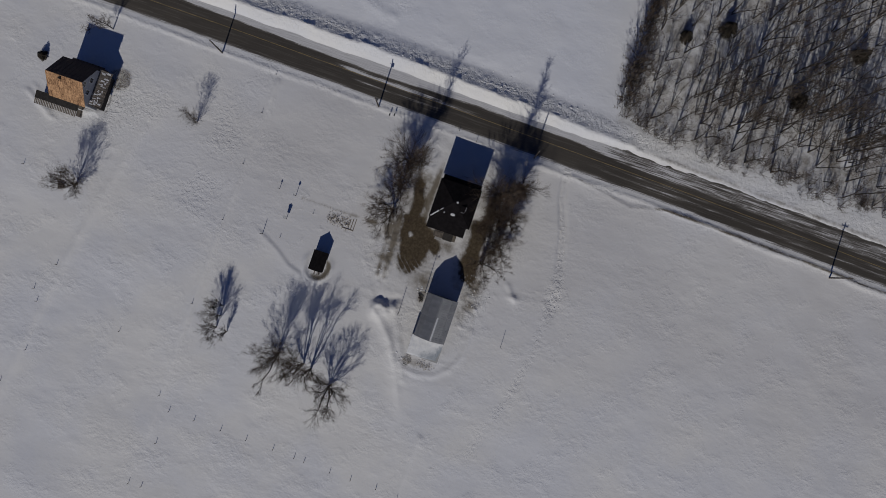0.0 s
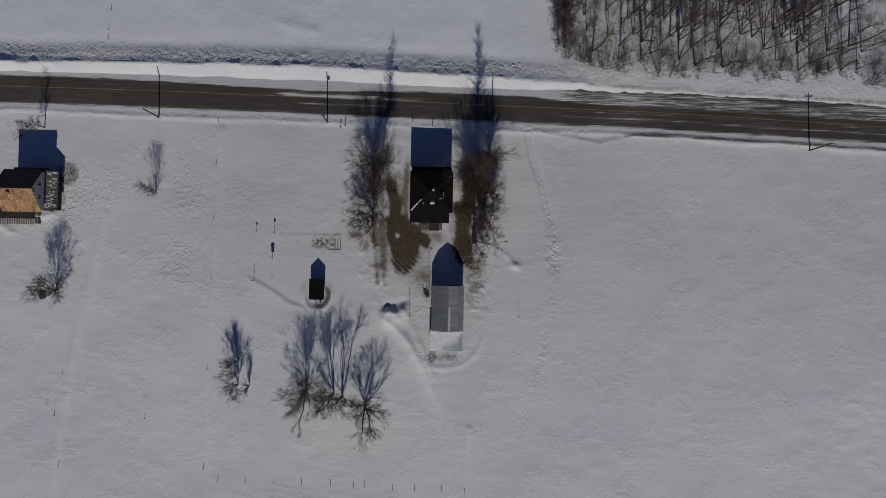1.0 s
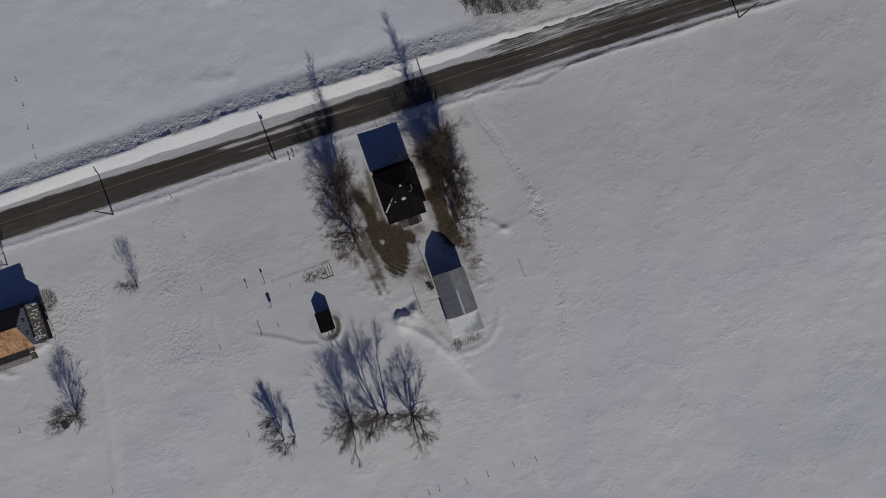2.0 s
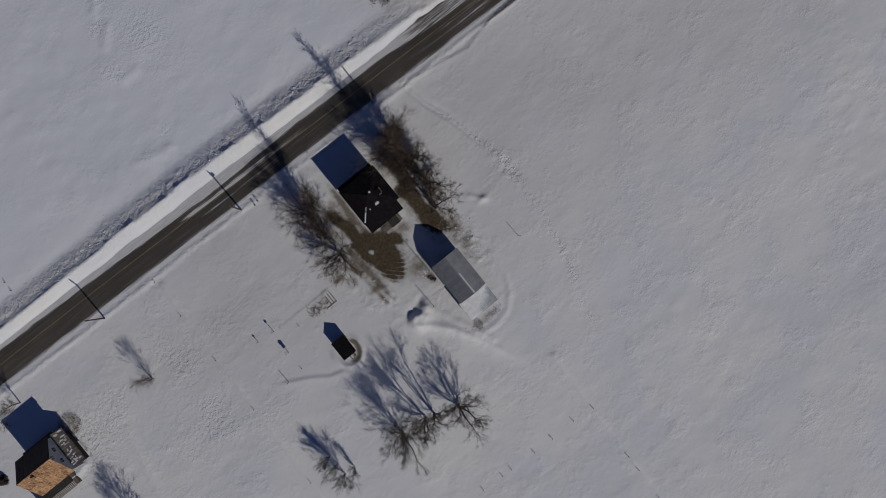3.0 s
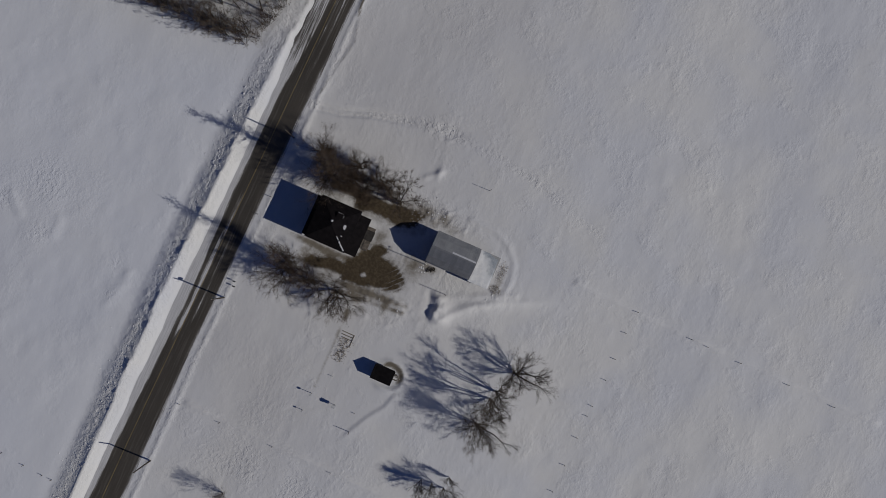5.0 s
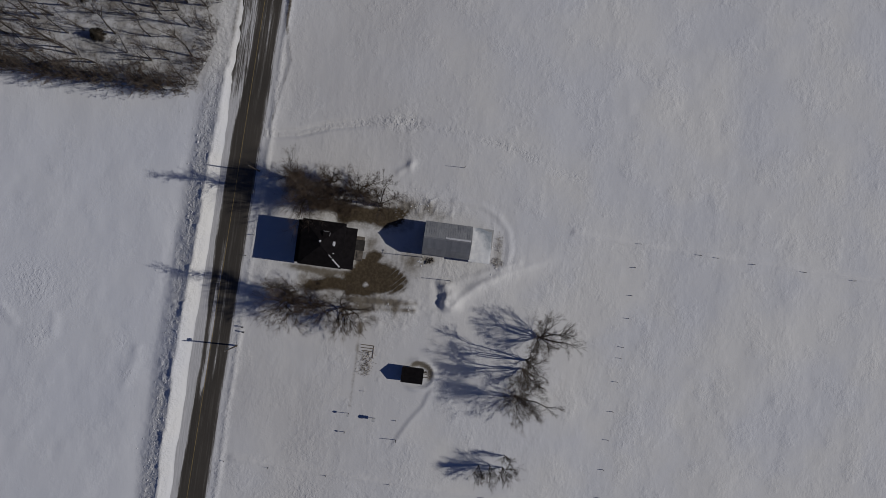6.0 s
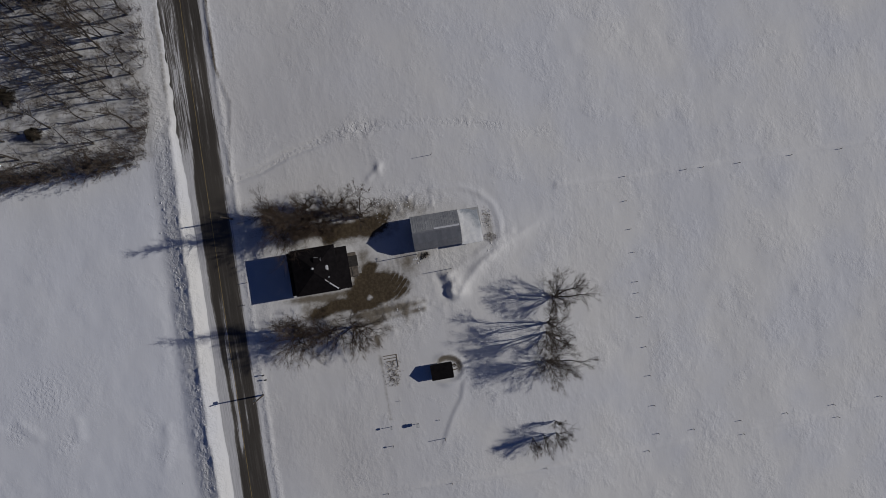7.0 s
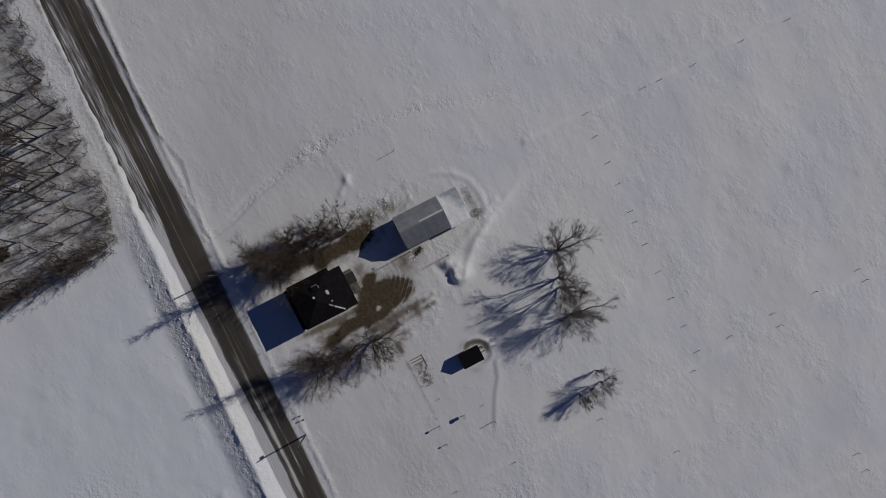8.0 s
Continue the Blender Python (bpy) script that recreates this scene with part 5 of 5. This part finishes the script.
for k, (x, y) in enumerate(FENCE):
    m = pose(x, y, ground_z(x, y), rng.uniform(-5, 5), rng.uniform(-5, 5), rng.uniform(0, 90))
    if first is None:
        first = part("fence_post", rod((0, 0, -0.5), (0, 0, 0.9), 0.066, 0.052, 7), POST_WOOD)
        first.matrix_basis = m
        tagged(first, "thin weathered wooden fence post standing in snow", "fence post", "fence posts")
    else:
        copy_thing(first, m)


def stake(x, y, h, r, label):
    s = part("stake", rod((0, 0, -0.3), (0, 0, h), r, r * 0.8, 7), POST_WOOD)
    s.matrix_basis = pose(x, y, ground_z(x, y), 0, 2, 0)
    return tagged(s, label, "stake")


stake(1.4, 17.9, 3.1, 0.05, "tall thin stake alone in open snow")
stake(1.5, -5.7, 4.4, 0.07, "tall thin pole beside the ploughed drive")
stake(-5.2, -39.7, 2.5, 0.07, "thick grey stake in open snow")
stake(-5.7, -35.8, 0.7, 0.06, "short grey stake in open snow")
stake(-39.7, -1.7, 1.35, 0.08, "short roadside post before the house")
stake(-40.8, -6.1, 1.1, 0.08, "short roadside post before the house")
stake(-13.0, -30.6, 0.8, 0.05, "short grey stake in open snow")


def birdhouse(x, y, h, w, tall, name, label):
    b = thing(name, label, "birdhouse", x, y, ground_z(x, y))
    part("post", rod((0, 0, -0.4), (0, 0, h - tall), 0.06, 0.05, 8), POST_WOOD, b)
    part("box", box(-w / 2, -w / 2, h - tall, w / 2, w / 2, h - 0.15, 0.02), SIDING_GREY, b)
    for s in (-1, 1):
        part("lid", slab([(-w * 0.62, s * w * 0.62, h - 0.22), (w * 0.62, s * w * 0.62, h - 0.22), (w * 0.62, 0, h), (-w * 0.62, 0, h)], 0.03), SIDING_WHITE, b)
    return b


birdhouse(-10.2, -35.8, 2.3, 0.62, 1.15, "martin_house", "tall grey martin house on a post")
birdhouse(-15.5, -35.5, 2.4, 0.36, 0.45, "birdhouse", "small grey birdhouse on a post")
birdhouse(-15.8, -39.4, 1.5, 0.26, 0.35, "birdhouse", "small grey birdhouse on a short post")
crate = thing("wooden_crate", "square dark wooden crate lying in snow under a tree", "crate", -0.8, -85.3, ground_z(-0.8, -85.3), 22)
for k in range(5):
    part("lid_board", box(-0.6 + 0.245 * k, -0.6, 0.34, -0.375 + 0.245 * k, 0.6, 0.38, 0.008), BOARD_BLACK if k % 2 else BOARD_OLD, crate)
for sx, sy, wx, wy in ((0, -0.58, 0.6, 0.02), (0, 0.58, 0.6, 0.02), (-0.58, 0, 0.02, 0.56), (0.58, 0, 0.02, 0.56)):
    part("side_board", box(sx - wx, sy - wy, -0.25, sx + wx, sy + wy, 0.338, 0.006), BOARD_OLD, crate)


def mailbox(x, y, turn):
    m = thing("mailbox", "dark roadside mailbox on a wooden post", "mailbox", x, y, ground_z(x, y), turn, "mailboxes")
    part("post", box(-0.05, -0.05, -0.3, 0.05, 0.05, 1.0), POST_WOOD, m)
    bm = box(-0.25, -0.12, 1.0, 0.25, 0.12, 1.15)
    rod((-0.25, 0, 1.15), (0.25, 0, 1.15), 0.12, 0.12, 12, bm)
    part("body", bm, MAIL_GREY, m)
    part("door", box(-0.27, -0.11, 1.0, -0.25, 0.11, 1.2), IRON, m)
    part("flag", box(0.0, 0.125, 1.15, 0.03, 0.14, 1.4), METAL_RUST, m)


mailbox(-39.0, -21.7, 0)
mailbox(-39.3, -20.7, 8)

# raised garden bed with dead stalks
bed = thing("garden_bed", "garden bed of planks and dead stalks in thin snow", "garden bed", -13.5, -24.1, ground_z(-13.5, -24.1))
for ya, L in ((2.9, 1.4), (2.3, 1.3), (1.7, 1.0)):
    part("plank", box(-L, ya, -0.1, L, ya + 0.16, 0.12, 0.01), BOARD_OLD, bed)
part("plank", box(1.2, 0.4, -0.1, 1.36, 2.9, 0.1, 0.01), BOARD_OLD, bed)
rng = random.Random(12)
segs = []
for k in range(560):
    x, y = rng.gauss(0, 0.75), rng.uniform(-3.2, 1.8)
    if math.sin(x * 4.1) * math.sin(y * 3.3 + 1) > 0.35:
        continue
    segs.append((Vector((x, y, -0.05)), Vector((x + rng.gauss(0, 0.3), y + rng.gauss(0, 0.3), rng.uniform(0.15, 0.6))), 0.03, 0.0, 3))
v, f = tubes(segs)
tagged(mesh_object("stalks", v, f, WEED, bed, "dead brown stalks"), kind="stuff")


def weed_clump(x, y, rx, ry, n, tall, seed, name, label, mat=None):
    rng = random.Random(seed)
    segs = []
    for k in range(n):
        a, r = rng.uniform(0, 2 * math.pi), math.sqrt(rng.random())
        px, py = math.cos(a) * r * rx, math.sin(a) * r * ry
        z = ground_z(x + px, y + py) - ground_z(x, y)
        q = Vector((px + rng.gauss(0, 0.35 * tall), py + rng.gauss(0, 0.35 * tall), z + tall * rng.uniform(0.3, 1.0)))
        segs.append((Vector((px, py, z - 0.1)), q, 0.022, 0.0, 3))
        segs.append((Vector((px, py, z)).lerp(q, 0.5), q + Vector((rng.gauss(0, 0.25), rng.gauss(0, 0.25), 0.1)) * tall, 0.015, 0.0, 3))
    v, f = tubes(segs)
    ob = mesh_object(name, v, f, mat or WEED)
    ob.matrix_basis = pose(x, y, ground_z(x, y))
    return tagged(ob, label, name.replace("_", " "), kind="stuff")


weed_clump(10.7, 3.6, 0.8, 1.9, 110, 0.7, 31, "weed_clump", "dead brown weeds beside the barn end")
weed_clump(10.6, -0.6, 1.2, 0.9, 130, 0.8, 32, "weed_clump", "dead brown weeds beside the barn end")
weed_clump(-27.2, -80.9, 2.4, 2.5, 900, 0.6, 33, "brush_pile", "pile of dry pale brush beside the farmhouse")
weed_clump(-21.0, -81.4, 2.4, 0.3, 60, 0.4, 34, "weed_clump", "dead weeds along the farmhouse wall")
weed_clump(-38.3, 62.0, 0.3, 9.0, 260, 0.3, 35, "weed_clump", "dark dead grass along the roadside ditch", TWIG_BROWN)
weed_clump(-38.8, 47.5, 0.3, 3.5, 200, 0.4, 36, "weed_clump", "dark dead grass along the roadside ditch", TWIG_BROWN)


# ---------------------------------------------------------------- evergreens
def spruce(x, y, h, r, seed, label, name="spruce"):
    rng = random.Random(seed)
    t = thing(name, label, "evergreen", x, y, ground_z(x, y))
    part("trunk", rod((0, 0, -0.3), (0, 0, h * 0.96), 0.018 * h, 0.02, 7), BARK_GREY, t)
    segs = []
    for k in range(int(60 + 26 * h)):
        u = rng.random() ** 0.7
        z = h * (1 - u * 0.93)
        a = rng.uniform(0, 2 * math.pi)
        L = r * u * rng.uniform(0.7, 1.1) + 0.15
        d = Vector((math.cos(a), math.sin(a), -0.25 + 0.3 * (1 - u)))
        p, q = Vector((0, 0, z)), Vector((0, 0, z)) + d * L
        segs.append((p, q, 0.05, 0.0, 3))
        side = Vector((-math.sin(a), math.cos(a), 0))
        for j in range(7):
            s = p.lerp(q, 0.25 + 0.11 * j)
            for sg in (-1, 1):
                segs.append((s, s + (side * sg * 0.8 + d * 0.6 + Vector((0, 0, rng.uniform(-0.3, 0.15)))) * L * 0.28 * rng.uniform(0.7, 1.2), 0.06, 0.0, 3))
    v, f = tubes(segs)
    mesh_object("crown", v, f, NEEDLE, t, "dark green needled boughs")


spruce(-26.7, -98.6, 2.6, 1.2, 41, "small dark evergreen bush in snow", "evergreen_bush")


# ---------------------------------------------------------------- woods beyond the road
WOOD = "slender bare forest tree with a long dark trunk"
rng = random.Random(2024)
kinds = []
for k in range(8):
    shape = dict(height=rng.uniform(11, 16.5), stems=1 if k % 3 else 2, lean=0.09, bare=0.3, spread=2.7, limbs=12 if k % 3 else 7, boughs=3, sprigs=3, twigs=3, r_base=0.19, upward=1.0, taper=0.5, thin=0.024)
    kinds.append(tree("tree", WOOD, "tree", -92 + 4.5 * k, 56 + 3 * k, 300 + k, TWIG_GREY, "woods beyond the road", **shape))
for k in range(4):
    shape = dict(height=rng.uniform(3.6, 5.5), stems=4, lean=0.42, bare=0.12, spread=1.9, limbs=2, boughs=2, sprigs=3, twigs=3, r_base=0.09, upward=1.0, thin=0.022)
    kinds.append(tree("shrub", "low leafless brush at the edge of the woods", "shrub", -58 - 3 * k, 27 + k, 320 + k, TWIG_BROWN, "brush by the woods", **shape))
big, brush = kinds[:8], kinds[8:]


def wood_edge(y):
    return float(np.interp(y, (24, 36, 50, 67, 95, 130), (-57.5, -54.5, -53.5, -53, -53, -52)))


taken = [(o.location.x, o.location.y) for o in big]
count = tries = 0
while count < 240 and tries < 30000:
    tries += 1
    x, y = rng.uniform(-108, -52), rng.uniform(26, 108)
    if x > wood_edge(y) - 1.0 or y > 81 + 0.34 * (x + 98) or x < -103:
        continue
    clump = float(fbm(np.array([x / 11]), np.array([y / 11]), 3, 401)[0])
    if any((x - a) ** 2 + (y - b) ** 2 < (2.5 - 6.0 * clump) ** 2 for a, b in taken):
        continue
    taken.append((x, y))
    s = rng.uniform(0.62, 1.25)
    ob = copy_thing(rng.choice(big), pose(x, y, ground_z(x, y), rng.uniform(-5, 5), rng.uniform(-5, 5), rng.uniform(0, 360)))
    ob.scale = (s, s, s * rng.uniform(0.9, 1.1))
    count += 1
for k in range(34):  # a close row of slim trees along the field's edge
    x, y = -57.5 - 1.35 * k + rng.gauss(0, 0.5), 25.2 + abs(rng.gauss(0, 0.9)) + (0.8 if k < 3 else 0)
    s = rng.uniform(0.5, 0.85)
    ob = copy_thing(rng.choice(big), pose(x, y, ground_z(x, y), rng.uniform(-4, 4), rng.uniform(-4, 4), rng.uniform(0, 360)))
    ob.scale = (s, s, s * rng.uniform(0.9, 1.1))
for k in range(245):
    if k < 85:
        x, y = rng.uniform(-106, -57), 25.0 + abs(rng.gauss(0, 1.2))
        s = rng.uniform(0.8, 1.5)
    elif k < 205:
        y = rng.uniform(27, 104)
        x, s = wood_edge(y) + 1.8 - abs(rng.gauss(0, 2.4)), rng.uniform(0.5, 1.1)
    else:
        x, y = rng.uniform(-100, -57), rng.uniform(28, 100)
        s = rng.uniform(0.5, 0.95)
        if y > 81 + 0.34 * (x + 98):
            continue
    ob = copy_thing(rng.choice(brush), pose(x, y, ground_z(x, y), 0, 0, rng.uniform(0, 360)))
    ob.scale = (s, s, s)
for x, y, h, r in ((-81.0, 43.0, 5.5, 2.2), (-76.6, 34.6, 4.2, 1.6), (-71.0, 62.6, 5.0, 2.2), (-85.0, 72.5, 5.5, 2.0)):
    spruce(x, y, h, r, int(-x * 10), "dark evergreen among bare forest trees")
tree("shrub", "dense reddish-brown leafless bush by the road", "shrub", -54.0, 83.0, 77, TWIG_BROWN, height=3.0, **dict(SPREAD, stems=7, lean=0.5, bare=0.1, spread=1.5, limbs=5, boughs=4, sprigs=4, r_base=0.12))
